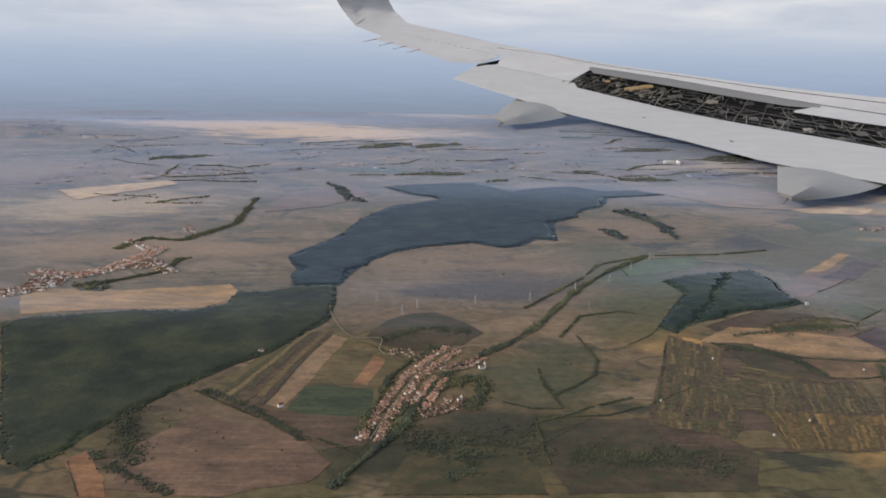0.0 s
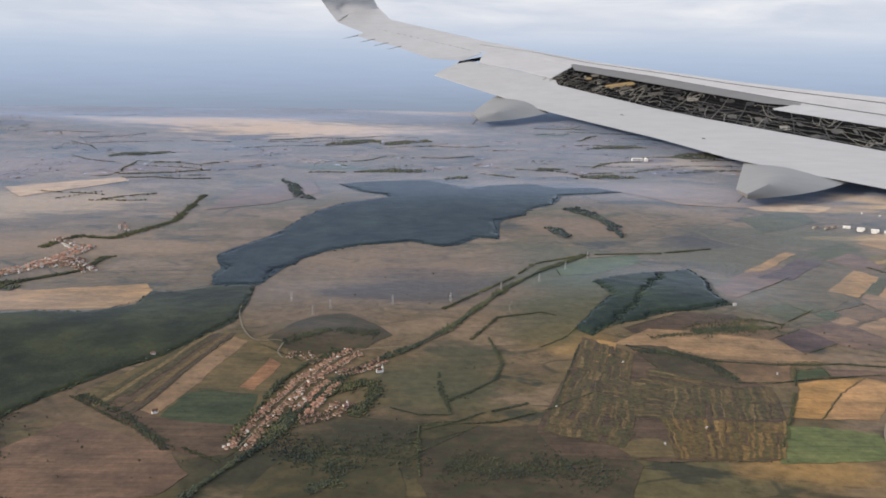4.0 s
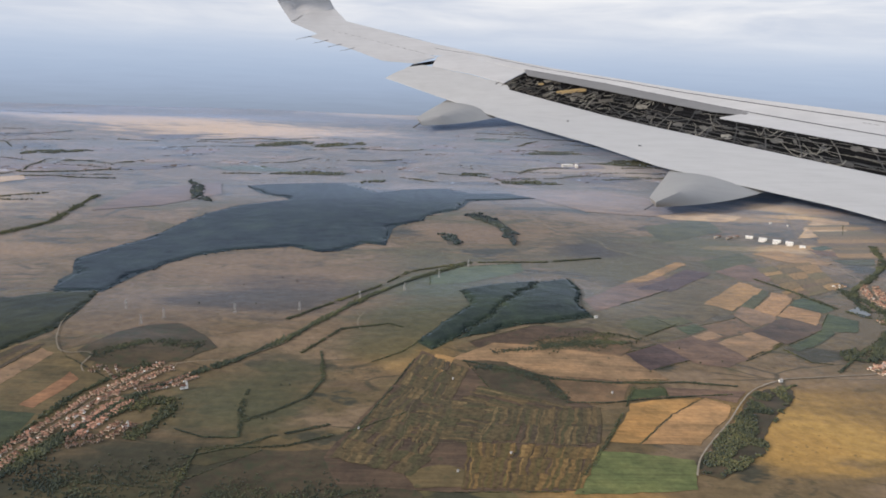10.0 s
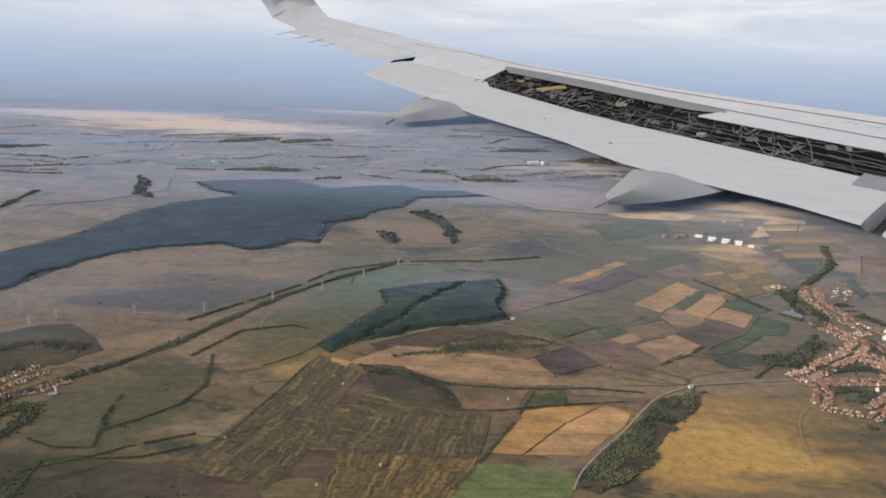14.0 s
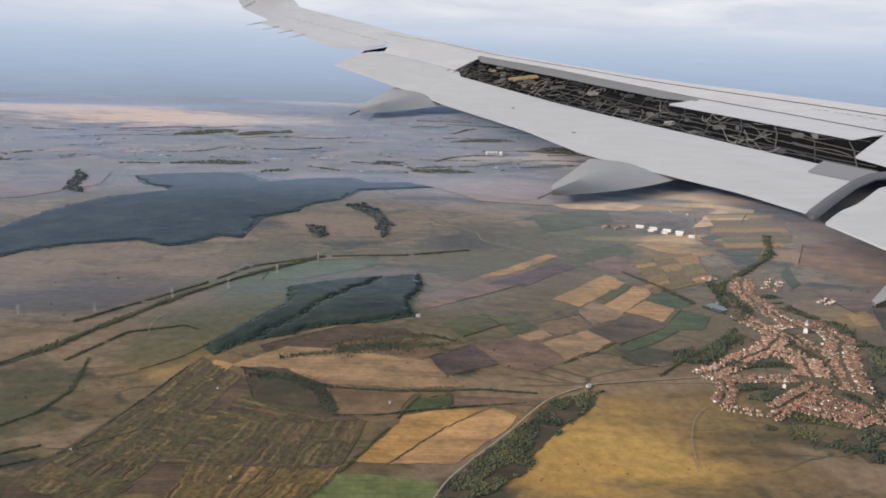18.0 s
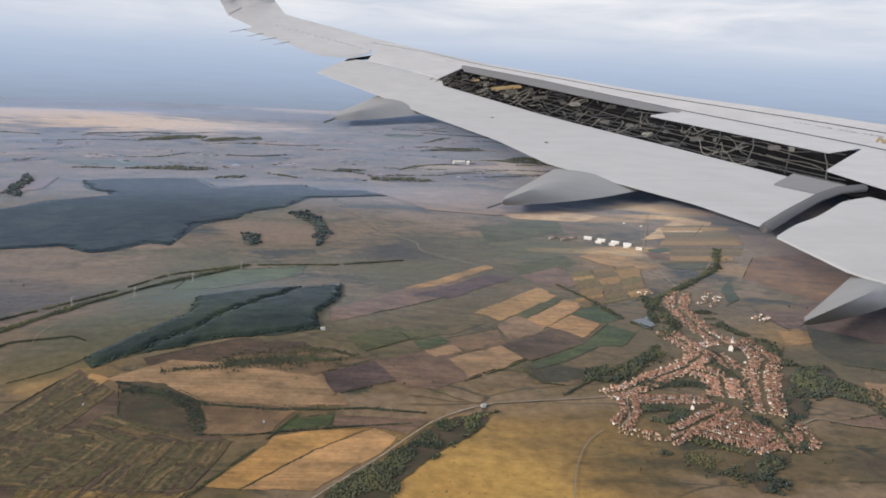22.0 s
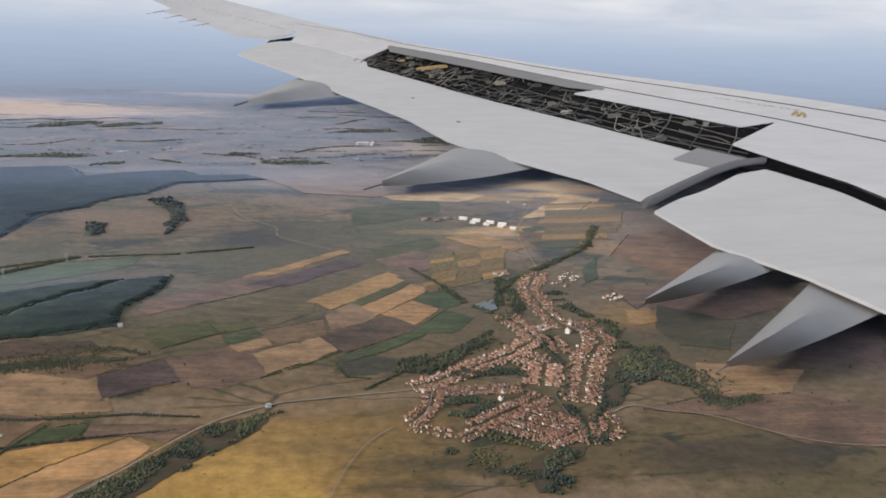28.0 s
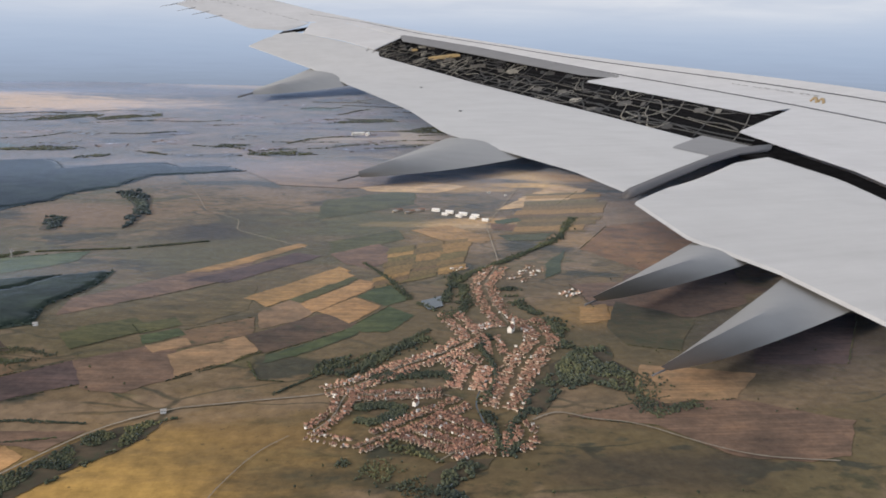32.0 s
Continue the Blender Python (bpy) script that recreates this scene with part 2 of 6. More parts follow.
# bright straw and gold entries put sunshine on the slopes into the ground colour
SUNLIT_STRAW, GOLD_TONE, ROSE_TONE = (0.54, 0.395, 0.23), (0.30, 0.19, 0.072), (0.27, 0.185, 0.118)
COVER = (
    (-133, 434, 70, 64, (0.165, 0.118, 0.075), 0.9),
    (64, 786, 149, 171, (0.235, 0.165, 0.105), 0.9),
    (59, 770, 74, 59, (0.088, 0.07, 0.056), 0.9),
    (71, 534, 43, 58, (0.10, 0.10, 0.055), 0.9),
    (233, 770, 92, 138, (0.10, 0.10, 0.055), 0.9),
    (458, 949, 145, 112, (0.115, 0.098, 0.055), 0.9),
    (253, 1050, 61, 76, (0.235, 0.165, 0.105), 0.9),
    (825, 668, 125, 61, (0.115, 0.098, 0.055), 0.9),
    (-541, 1204, 170, 120, SUNLIT_STRAW, 0.7),
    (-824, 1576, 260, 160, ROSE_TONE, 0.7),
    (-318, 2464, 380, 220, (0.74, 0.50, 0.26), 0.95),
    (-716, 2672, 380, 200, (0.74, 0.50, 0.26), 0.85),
    (82, 3496, 330, 240, SUNLIT_STRAW, 0.9),
    (645, 1784, 190, 110, SUNLIT_STRAW, 0.6),
    (596, 1259, 70, 60, SUNLIT_STRAW, 0.9),
    (827, 1313, 70, 60, SUNLIT_STRAW, 0.95),
    (647, 972, 60, 45, GOLD_TONE, 0.8),
    (484, 1381, 150, 110, ROSE_TONE, 0.8),
    (944, 864, 70, 50, SUNLIT_STRAW, 0.8),
    (729, 725, 36, 36, GOLD_TONE, 0.8),
    (768, 608, 110, 50, ROSE_TONE, 0.6),
    (181, 614, 35, 30, GOLD_TONE, 0.8),
    (469, 513, 80, 70, GOLD_TONE, 0.8),
    (892, 1003, 170, 110, ROSE_TONE, 0.6),
    (1311, 1415, 260, 150, ROSE_TONE, 0.6),
    (491, 742, 200, 110, (0.14, 0.112, 0.06), 0.7),
    (770, 655, 170, 80, (0.12, 0.098, 0.052), 0.7),
    (455, 495, 48, 44, (0.50, 0.315, 0.095), 0.95),
    (417, 474, 34, 30, (0.46, 0.28, 0.085), 0.9),
    (302, 417, 30, 22, (0.36, 0.225, 0.085), 0.85),
    (273, 434, 30, 22, (0.36, 0.225, 0.085), 0.85),
    (176, 596, 14, 16, (0.36, 0.235, 0.10), 0.9),
    (655, 1006, 50, 18, SUNLIT_STRAW, 0.9),
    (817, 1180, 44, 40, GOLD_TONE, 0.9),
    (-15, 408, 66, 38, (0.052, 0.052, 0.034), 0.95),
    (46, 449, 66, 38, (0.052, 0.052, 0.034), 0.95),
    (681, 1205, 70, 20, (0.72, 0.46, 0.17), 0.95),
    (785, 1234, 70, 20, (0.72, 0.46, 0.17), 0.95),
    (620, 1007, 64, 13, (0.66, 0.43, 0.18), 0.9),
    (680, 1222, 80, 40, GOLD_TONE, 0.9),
    (746, 716, 40, 24, GOLD_TONE, 0.85),
    (809, 798, 40, 24, GOLD_TONE, 0.85),
    (-375, 927, 190, 70, (0.30, 0.20, 0.105), 0.8),
    (-66, 718, 80, 70, (0.17, 0.125, 0.08), 0.8),
    (30, 742, 62, 30, (0.062, 0.052, 0.042), 0.9),
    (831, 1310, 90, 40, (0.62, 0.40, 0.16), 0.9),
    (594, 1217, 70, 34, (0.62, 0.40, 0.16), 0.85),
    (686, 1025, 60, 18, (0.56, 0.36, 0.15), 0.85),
    (796, 942, 60, 30, (0.36, 0.23, 0.10), 0.7),
    (560, 1010, 90, 60, (0.115, 0.115, 0.055), 0.75),
    (420, 900, 80, 60, (0.12, 0.112, 0.058), 0.75),
    (70, 752, 70, 45, (0.085, 0.07, 0.052), 0.85),
    (395, 975, 42, 38, (0.06, 0.052, 0.042), 0.9),
    (546, 1106, 55, 26, (0.07, 0.062, 0.048), 0.85),
    (95, 560, 30, 45, (0.085, 0.085, 0.045), 0.85),
    (170, 660, 45, 60, (0.095, 0.095, 0.05), 0.8),
    (215, 800, 40, 70, (0.085, 0.10, 0.052), 0.85),
    (-190, 440, 26, 40, (0.06, 0.05, 0.036), 0.85),
    (-120, 395, 40, 18, (0.07, 0.056, 0.04), 0.8),
    (700, 510, 60, 22, (0.075, 0.062, 0.044), 0.8),
    (790, 690, 60, 40, (0.08, 0.072, 0.046), 0.85),
    (860, 660, 70, 50, (0.105, 0.078, 0.062), 0.8),
)


def plain_land():
    """The open country: a patchwork of plots with hedges, worn into each other."""
    m, n, l, b = shader("open_country", 0.95, HAZE_SHEEN)
    pos = n.new("ShaderNodeNewGeometry").outputs["Position"]
    warp = noise_at(n, l, pos, 0.012, 3.0, 0.5)
    wv = n.new("ShaderNodeVectorMath")
    wv.operation = "MULTIPLY_ADD"
    l.new(warp.outputs["Color"], wv.inputs[0])
    wv.inputs[1].default_value = (45, 45, 0)
    l.new(pos, wv.inputs[2])
    mp = n.new("ShaderNodeMapping")
    mp.inputs["Rotation"].default_value[2] = 0.5
    mp.inputs["Scale"].default_value = (0.006, 0.013, 0.0)
    l.new(wv.outputs[0], mp.inputs[0])
    v = n.new("ShaderNodeTexVoronoi")
    v.distance = "CHEBYCHEV"
    v.inputs["Scale"].default_value = 1.0
    l.new(mp.outputs[0], v.inputs["Vector"])
    # small plots inside the large ones
    mp3 = n.new("ShaderNodeMapping")
    mp3.inputs["Rotation"].default_value[2] = 0.62
    mp3.inputs["Scale"].default_value = (0.011, 0.034, 0.0)
    l.new(wv.outputs[0], mp3.inputs[0])
    v3 = n.new("ShaderNodeTexVoronoi")
    v3.distance = "CHEBYCHEV"
    l.new(mp3.outputs[0], v3.inputs["Vector"])
    edge = n.new("ShaderNodeTexVoronoi")
    edge.feature = "DISTANCE_TO_EDGE"
    l.new(mp3.outputs[0], edge.inputs["Vector"])
    v3.inputs["Scale"].default_value = edge.inputs["Scale"].default_value = 1.0
    tones = ((0.0, (0.125, 0.105, 0.05)), (0.16, (0.185, 0.13, 0.07)), (0.32, (0.15, 0.112, 0.058)), (0.46, (0.105, 0.108, 0.05)), (0.6, (0.25, 0.17, 0.095)), (0.72, (0.135, 0.098, 0.066)), (0.86, (0.175, 0.13, 0.07)), (1.0, (0.21, 0.145, 0.085)))
    picks = []
    for vor in (v, v3):
        sx = n.new("ShaderNodeSeparateColor")
        l.new(vor.outputs["Color"], sx.inputs[0])
        r = ramp(n, tones)
        l.new(sx.outputs[0], r.inputs[0])
        picks.append((r.outputs[0], sx.outputs[1]))
    use = ramp(n, ((0.45, (0, 0, 0)), (0.5, (0.85, 0.85, 0.85))))
    l.new(picks[0][1], use.inputs[0])
    col = blend(n, l, picks[0][0], picks[1][0], use.outputs[0])
    broad = noise_at(n, l, pos, 0.007, 6.0, 0.6)
    br = ramp(n, ((0.3, (0.11, 0.092, 0.048)), (0.55, (0.165, 0.122, 0.064)), (0.72, (0.23, 0.162, 0.085))))
    l.new(broad.outputs["Fac"], br.inputs[0])
    col = blend(n, l, col, br.outputs[0], 0.4)
    fine = noise_at(n, l, pos, 0.13, 6.0, 0.7)
    fr = ramp(n, ((0.3, (0.66, 0.66, 0.66)), (0.7, (1.3, 1.3, 1.3))))
    l.new(fine.outputs["Fac"], fr.inputs[0])
    # scrub and hedges, drawn out along the slopes
    scrub = noise_at(n, l, pos, 0.034, 7.0, 0.68, (0.35, (0.8, 1.15, 1.0)))
    sr = ramp(n, ((0.585, (0, 0, 0)), (0.64, (0.9, 0.9, 0.9))))
    l.new(scrub.outputs["Fac"], sr.inputs[0])
    col = blend(n, l, col, (0.078, 0.075, 0.042), sr.outputs[0])
    tuft = noise_at(n, l, pos, 0.04, 8.0, 0.72, (0.9, (0.7, 1.3, 1.0)))
    tr = ramp(n, ((0.55, (0, 0, 0)), (0.64, (0.8, 0.8, 0.8))))
    l.new(tuft.outputs["Fac"], tr.inputs[0])
    col = blend(n, l, col, (0.06, 0.06, 0.036), tr.outputs[0])
    woods = noise_at(n, l, pos, 0.0095, 5.0, 0.6, (0.5, (0.8, 1.4, 1.0)))
    wr2 = ramp(n, ((0.575, (0, 0, 0)), (0.60, (0.85, 0.85, 0.85))))
    l.new(woods.outputs["Fac"], wr2.inputs[0])
    col = blend(n, l, col, (0.05, 0.055, 0.04), wr2.outputs[0])
    pale = noise_at(n, l, pos, 0.010, 4.0, 0.55, (1.2, (1.0, 1.5, 1.0)))
    pr = ramp(n, ((0.53, (0, 0, 0)), (0.60, (0.7, 0.7, 0.7))))
    l.new(pale.outputs["Fac"], pr.inputs[0])
    col = blend(n, l, col, (0.27, 0.195, 0.125), pr.outputs[0])
    # hedgerows between some of the plots
    er = ramp(n, ((0.012, (0.75, 0.75, 0.75)), (0.034, (0, 0, 0))))
    l.new(edge.outputs["Distance"], er.inputs[0])
    some = ramp(n, ((0.46, (0, 0, 0)), (0.52, (1, 1, 1))))
    l.new(broad.outputs["Fac"], some.inputs[0])
    hedge = blend(n, l, er.outputs[0], some.outputs[0], 1.0, "MULTIPLY")
    col = blend(n, l, col, (0.055, 0.056, 0.035), hedge)
    # natural cover: dry grass, heath, meadow, and sunlit patches put in as colour, each fading out at ragged edges
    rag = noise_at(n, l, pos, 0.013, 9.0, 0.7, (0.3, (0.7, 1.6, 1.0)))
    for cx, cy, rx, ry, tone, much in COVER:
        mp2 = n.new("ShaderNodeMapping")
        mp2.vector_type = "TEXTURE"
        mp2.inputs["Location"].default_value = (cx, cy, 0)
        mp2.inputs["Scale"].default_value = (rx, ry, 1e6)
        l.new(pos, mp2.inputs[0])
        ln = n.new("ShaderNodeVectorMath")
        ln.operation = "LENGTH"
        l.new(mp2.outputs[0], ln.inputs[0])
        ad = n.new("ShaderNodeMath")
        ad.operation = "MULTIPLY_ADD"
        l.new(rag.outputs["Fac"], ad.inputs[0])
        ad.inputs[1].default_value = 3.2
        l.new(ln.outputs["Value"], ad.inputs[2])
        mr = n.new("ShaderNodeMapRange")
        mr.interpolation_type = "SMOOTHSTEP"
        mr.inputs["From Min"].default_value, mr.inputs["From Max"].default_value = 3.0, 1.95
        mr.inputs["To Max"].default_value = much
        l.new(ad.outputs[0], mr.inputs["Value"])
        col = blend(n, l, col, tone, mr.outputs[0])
    col = blend(n, l, col, fr.outputs[0], 0.85, "MULTIPLY")
    # single bushes and molehills in the grass
    shrub = noise_at(n, l, pos, 0.21, 3.0, 0.6)
    hr = ramp(n, ((0.63, (0, 0, 0)), (0.675, (0.75, 0.75, 0.75))))
    l.new(shrub.outputs["Fac"], hr.inputs[0])
    hide = ramp(n, ((0.40, (1, 1, 1)), (0.55, (0.15, 0.15, 0.15))))
    l.new(rag.outputs["Fac"], hide.inputs[0])
    col = blend(n, l, col, (0.062, 0.058, 0.036), blend(n, l, hr.outputs[0], hide.outputs[0], 1.0, "MULTIPLY"))
    lanes = noise_at(n, l, pos, 0.09, 6.0, 0.65, (0.6, (0.35, 1.3, 1.0)))
    lr = ramp(n, ((0.38, (0.82, 0.83, 0.85)), (0.5, (1.0, 1.0, 1.0)), (0.62, (1.16, 1.13, 1.08))))
    l.new(lanes.outputs["Fac"], lr.inputs[0])
    col = blend(n, l, col, lr.outputs[0], 0.45, "MULTIPLY")
    col = blend(n, l, col, (0.745, 0.745, 0.755), 1.0, "MULTIPLY")
    l.new(col, b.inputs["Base Color"])
    bump = n.new("ShaderNodeBump")
    bump.inputs["Strength"].default_value, bump.inputs["Distance"].default_value = 0.3, 1.5
    l.new(fine.outputs["Fac"], bump.inputs["Height"])
    l.new(bump.outputs[0], b.inputs["Normal"])
    return m


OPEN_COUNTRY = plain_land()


def leaves(name, low, high, sheen=HAZE_SHEEN):
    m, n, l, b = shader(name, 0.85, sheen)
    geo = n.new("ShaderNodeNewGeometry")
    mid = tuple((p + q) / 2 for p, q in zip(low, high))
    r = ramp(n, ((0.0, low), (0.6, mid), (1.0, high)))
    l.new(geo.outputs["Random Per Island"], r.inputs[0])
    broad = noise_at(n, l, geo.outputs["Position"], 0.02, 4.0, 0.6)
    br = ramp(n, ((0.3, (0.62, 0.68, 0.76)), (0.7, (1.5, 1.42, 1.2))))
    l.new(broad.outputs["Fac"], br.inputs[0])
    col = blend(n, l, r.outputs[0], br.outputs[0], 1.0, "MULTIPLY")
    stand = noise_at(n, l, geo.outputs["Position"], 0.03, 7.0, 0.66)
    sd = ramp(n, ((0.38, (0.74, 0.78, 0.84)), (0.5, (1.0, 1.0, 1.0)), (0.62, (1.42, 1.32, 1.12))))
    l.new(stand.outputs["Fac"], sd.inputs[0])
    col = blend(n, l, col, sd.outputs[0], 1.0, "MULTIPLY")
    fine = noise_at(n, l, geo.outputs["Position"], 0.5, 5.0, 0.7)
    fr = ramp(n, ((0.3, (0.6, 0.6, 0.6)), (0.7, (1.42, 1.42, 1.42))))
    l.new(fine.outputs["Fac"], fr.inputs[0])
    l.new(blend(n, l, col, fr.outputs[0], 0.8, "MULTIPLY"), b.inputs["Base Color"])
    bump = n.new("ShaderNodeBump")
    bump.inputs["Strength"].default_value, bump.inputs["Distance"].default_value = 0.5, 0.5
    clump = noise_at(n, l, geo.outputs["Position"], 0.55, 3.0, 0.6)
    l.new(clump.outputs["Fac"], bump.inputs["Height"])
    l.new(bump.outputs[0], b.inputs["Normal"])
    return m


LEAF_OLIVE = leaves("olive_foliage", (0.042, 0.054, 0.038), (0.08, 0.083, 0.05), 0.65)
# distance haze is mixed into this blue base colour and the far one below
LEAF_DARK = leaves("haze_blue_foliage", (0.036, 0.05, 0.055), (0.052, 0.066, 0.066), 0.85)
LEAF_DEEP = leaves("deep_green_foliage", (0.040, 0.052, 0.042), (0.066, 0.075, 0.052), 0.65)
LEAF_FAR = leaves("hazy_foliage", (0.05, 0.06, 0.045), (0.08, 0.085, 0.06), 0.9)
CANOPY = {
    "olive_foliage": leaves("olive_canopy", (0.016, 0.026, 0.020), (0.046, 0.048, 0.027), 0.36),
    # blue of the haze over the far forest, put into its leaves
    "haze_blue_foliage": leaves("haze_blue_canopy", (0.011, 0.0235, 0.036), (0.022, 0.036, 0.048), 0.50),
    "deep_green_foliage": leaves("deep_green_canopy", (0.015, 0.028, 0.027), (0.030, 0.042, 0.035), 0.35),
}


def plain(name, colour, rough=0.8, spread=0.15, scale=0.6, metal=0.0):
    m, n, l, b = shader(name, rough)
    geo = n.new("ShaderNodeNewGeometry")
    info = n.new("ShaderNodeObjectInfo")
    f = noise_at(n, l, geo.outputs["Position"], scale, 4.0, 0.6)
    lo, hi = tuple(c * (1 - spread) for c in colour), tuple(min(1, c * (1 + spread)) for c in colour)
    r = ramp(n, ((0.3, lo), (0.7, hi)))
    l.new(f.outputs["Fac"], r.inputs[0])
    rr = ramp(n, ((0.0, (1 - spread,) * 3), (1.0, (1 + spread,) * 3)))
    l.new(info.outputs["Random"], rr.inputs[0])
    ri = ramp(n, ((0.0, (1 - spread,) * 3), (1.0, (1 + spread,) * 3)))
    l.new(geo.outputs["Random Per Island"], ri.inputs[0])
    col = blend(n, l, r.outputs[0], rr.outputs[0], 1.0, "MULTIPLY")
    col = blend(n, l, col, ri.outputs[0], 1.0, "MULTIPLY")
    l.new(col, b.inputs["Base Color"])
    b.inputs["Metallic"].default_value = metal
    return m


GRAVEL = plain("pale_gravel", (0.235, 0.21, 0.172), 0.9, 0.2, 0.3)
WORN_PATH = plain("worn_path", (0.15, 0.125, 0.085), 0.9, 0.2, 0.3)
ROOF_TILE = plain("clay_tile", (0.24, 0.138, 0.104), 0.8, 0.45, 0.5)
ROOF_GREY = plain("grey_sheet_roof", (0.42, 0.41, 0.40), 0.6, 0.2)
WALL_PALE = plain("pale_plaster", (0.42, 0.36, 0.29), 0.9, 0.28)
WHITE = plain("white_render", (0.80, 0.79, 0.76), 0.8, 0.06)
STEEL = plain("galvanised_steel", (0.42, 0.43, 0.44), 0.5, 0.1, 1.0, 0.6)
BARN_ROOF = plain("pale_barn_roof", (0.72, 0.72, 0.72), 0.6, 0.08)
WATER, _n, _l, _b = shader("still_water", 0.08)
_b.inputs["Base Color"].default_value = (0.05, 0.07, 0.085, 1)
_b.inputs["Specular IOR Level"].default_value = 0.5


# ---- ground ----
def hump(x, y, cx, cy, a, sx, sy):
    return a * np.exp(-((x - cx) / sx) ** 2 / 2 - ((y - cy) / sy) ** 2 / 2)


def height(x, y):
    """The lie of the land: a flat valley, low hills, rolling country beyond."""
    x, y = np.asarray(x, float), np.asarray(y, float)
    far = np.clip((y - 1500) / 900, 0, 1)
    z = hump(x, y, 280, 705, 12, 85, 85) + hump(x, y, -10, 690, 5, 95, 60) + hump(x, y, -25, 610, 3, 35, 22)
    z = z + hump(x, y, 230, 1220, 12, 330, 140) + hump(x, y, -420, 620, 10, 200, 60)
    z = z + far * (4 * np.sin(x / 260 + 0.8) * np.sin(y / 310 + 0.4) + 3 * np.sin(x / 140 + 2) * np.cos(y / 170))
    return z + hump(x, y, -100, 2800, 7, 700, 160) + hump(x, y, 900, 3100, 8, 600, 200) + hump(x, y, -1400, 2500, 25, 600, 250)


def mesh_object(name, verts, faces, material, smooth=False):
    me = bpy.data.meshes.new(name)
    me.from_pydata(verts, [], faces)
    me.materials.append(material)
    if smooth:
        me.shade_smooth()
    return new(name, me)


def part(name, bm, material, parent, label=""):
    me = bpy.data.meshes.new(name)
    bm.to_mesh(me)
    bm.free()
    me.materials.append(material)
    ob = new(name, me)
    ob.parent = parent
    return tagged(ob, label)


def axis(lo, fine_lo, fine_hi, hi, step, grow):
    a = list(np.arange(fine_lo, fine_hi + 1, step))
    s, v = step, fine_hi
    while v < hi:
        s *= grow
        v += s
        a.append(v)
    s, v = step, fine_lo
    while v > lo:
        s *= grow
        v -= s
        a.insert(0, v)
    return np.array(a)


def build_ground():
    xs, ys = axis(-9000, -900, 1300, 9000, 14, 1.07), axis(-9000, 340, 1500, 3500, 14, 1.03)
    X, Y = np.meshgrid(xs, ys)
    Z = height(X, Y)
    nx, ny = len(xs), len(ys)
    idx = np.arange(nx * ny).reshape(ny, nx)
    faces = np.stack([idx[:-1, :-1], idx[:-1, 1:], idx[1:, 1:], idx[1:, :-1]], -1).reshape(-1, 4)
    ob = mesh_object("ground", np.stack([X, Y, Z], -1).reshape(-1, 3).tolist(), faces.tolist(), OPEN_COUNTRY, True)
    tagged(ob, "wide rolling farmland with dry grass, scrub and sunlit patches in its colour", "ground", kind="structure")


build_ground()


def wobble(p, amount):
    v = noise.noise_vector(Vector((p[0] * 0.035, p[1] * 0.035, 3.7)))
    w = noise.noise_vector(Vector((p[0] * 0.16, p[1] * 0.16, 9.1)))
    return p[0] + amount * (v.x * 1.3 + w.x * 0.8), p[1] + amount * (v.y * 1.3 + w.y * 0.8)


def sheet(name, poly, material, lift, amount=2.0):
    """A piece of land that follows the ground, a little above it."""
    bm = bmesh.new()
    bm.faces.new([bm.verts.new((x, y, 0)) for x, y in poly])
    bmesh.ops.triangulate(bm, faces=bm.faces[:])
    px, py = [p[0] for p in poly], [p[1] for p in poly]
    size = max(max(px) - min(px), max(py) - min(py))
    step = min(max(6.0, size / 22), 60.0)
    for lo, hi, no in ((min(px), max(px), (1, 0, 0)), (min(py), max(py), (0, 1, 0))):
        v = lo + step
        while v < hi - 0.01:
            co = (v, 0, 0) if no[0] else (0, v, 0)
            bmesh.ops.bisect_plane(bm, geom=bm.verts[:] + bm.edges[:] + bm.faces[:], plane_co=co, plane_no=no)
            v += step
    scale = amount * (1.0 if size < 400 else 4.0)
    for v in bm.verts:
        v.co.x, v.co.y = wobble(v.co, scale)
        v.co.z = float(height(v.co.x, v.co.y)) + lift
    bmesh.ops.recalc_face_normals(bm, faces=bm.faces[:])
    if sum(f.normal.z for f in bm.faces) < 0:
        bmesh.ops.reverse_faces(bm, faces=bm.faces[:])
    me = bpy.data.meshes.new(name)
    bm.to_mesh(me)
    bm.free()
    me.materials.append(material)
    me.shade_smooth()
    return new(name, me)


FIELDS = []
PLOTS = []


def field(name, material, poly, label, lift):
    FIELDS.append(name)
    PLOTS.append(poly)
    far = max(p[1] for p in poly) > 1300
    ob = sheet(name, poly, material, lift * (0.5 if far else 0.3) + 0.002 * len(FIELDS))
    return tagged(ob, label, "field", kind="structure")


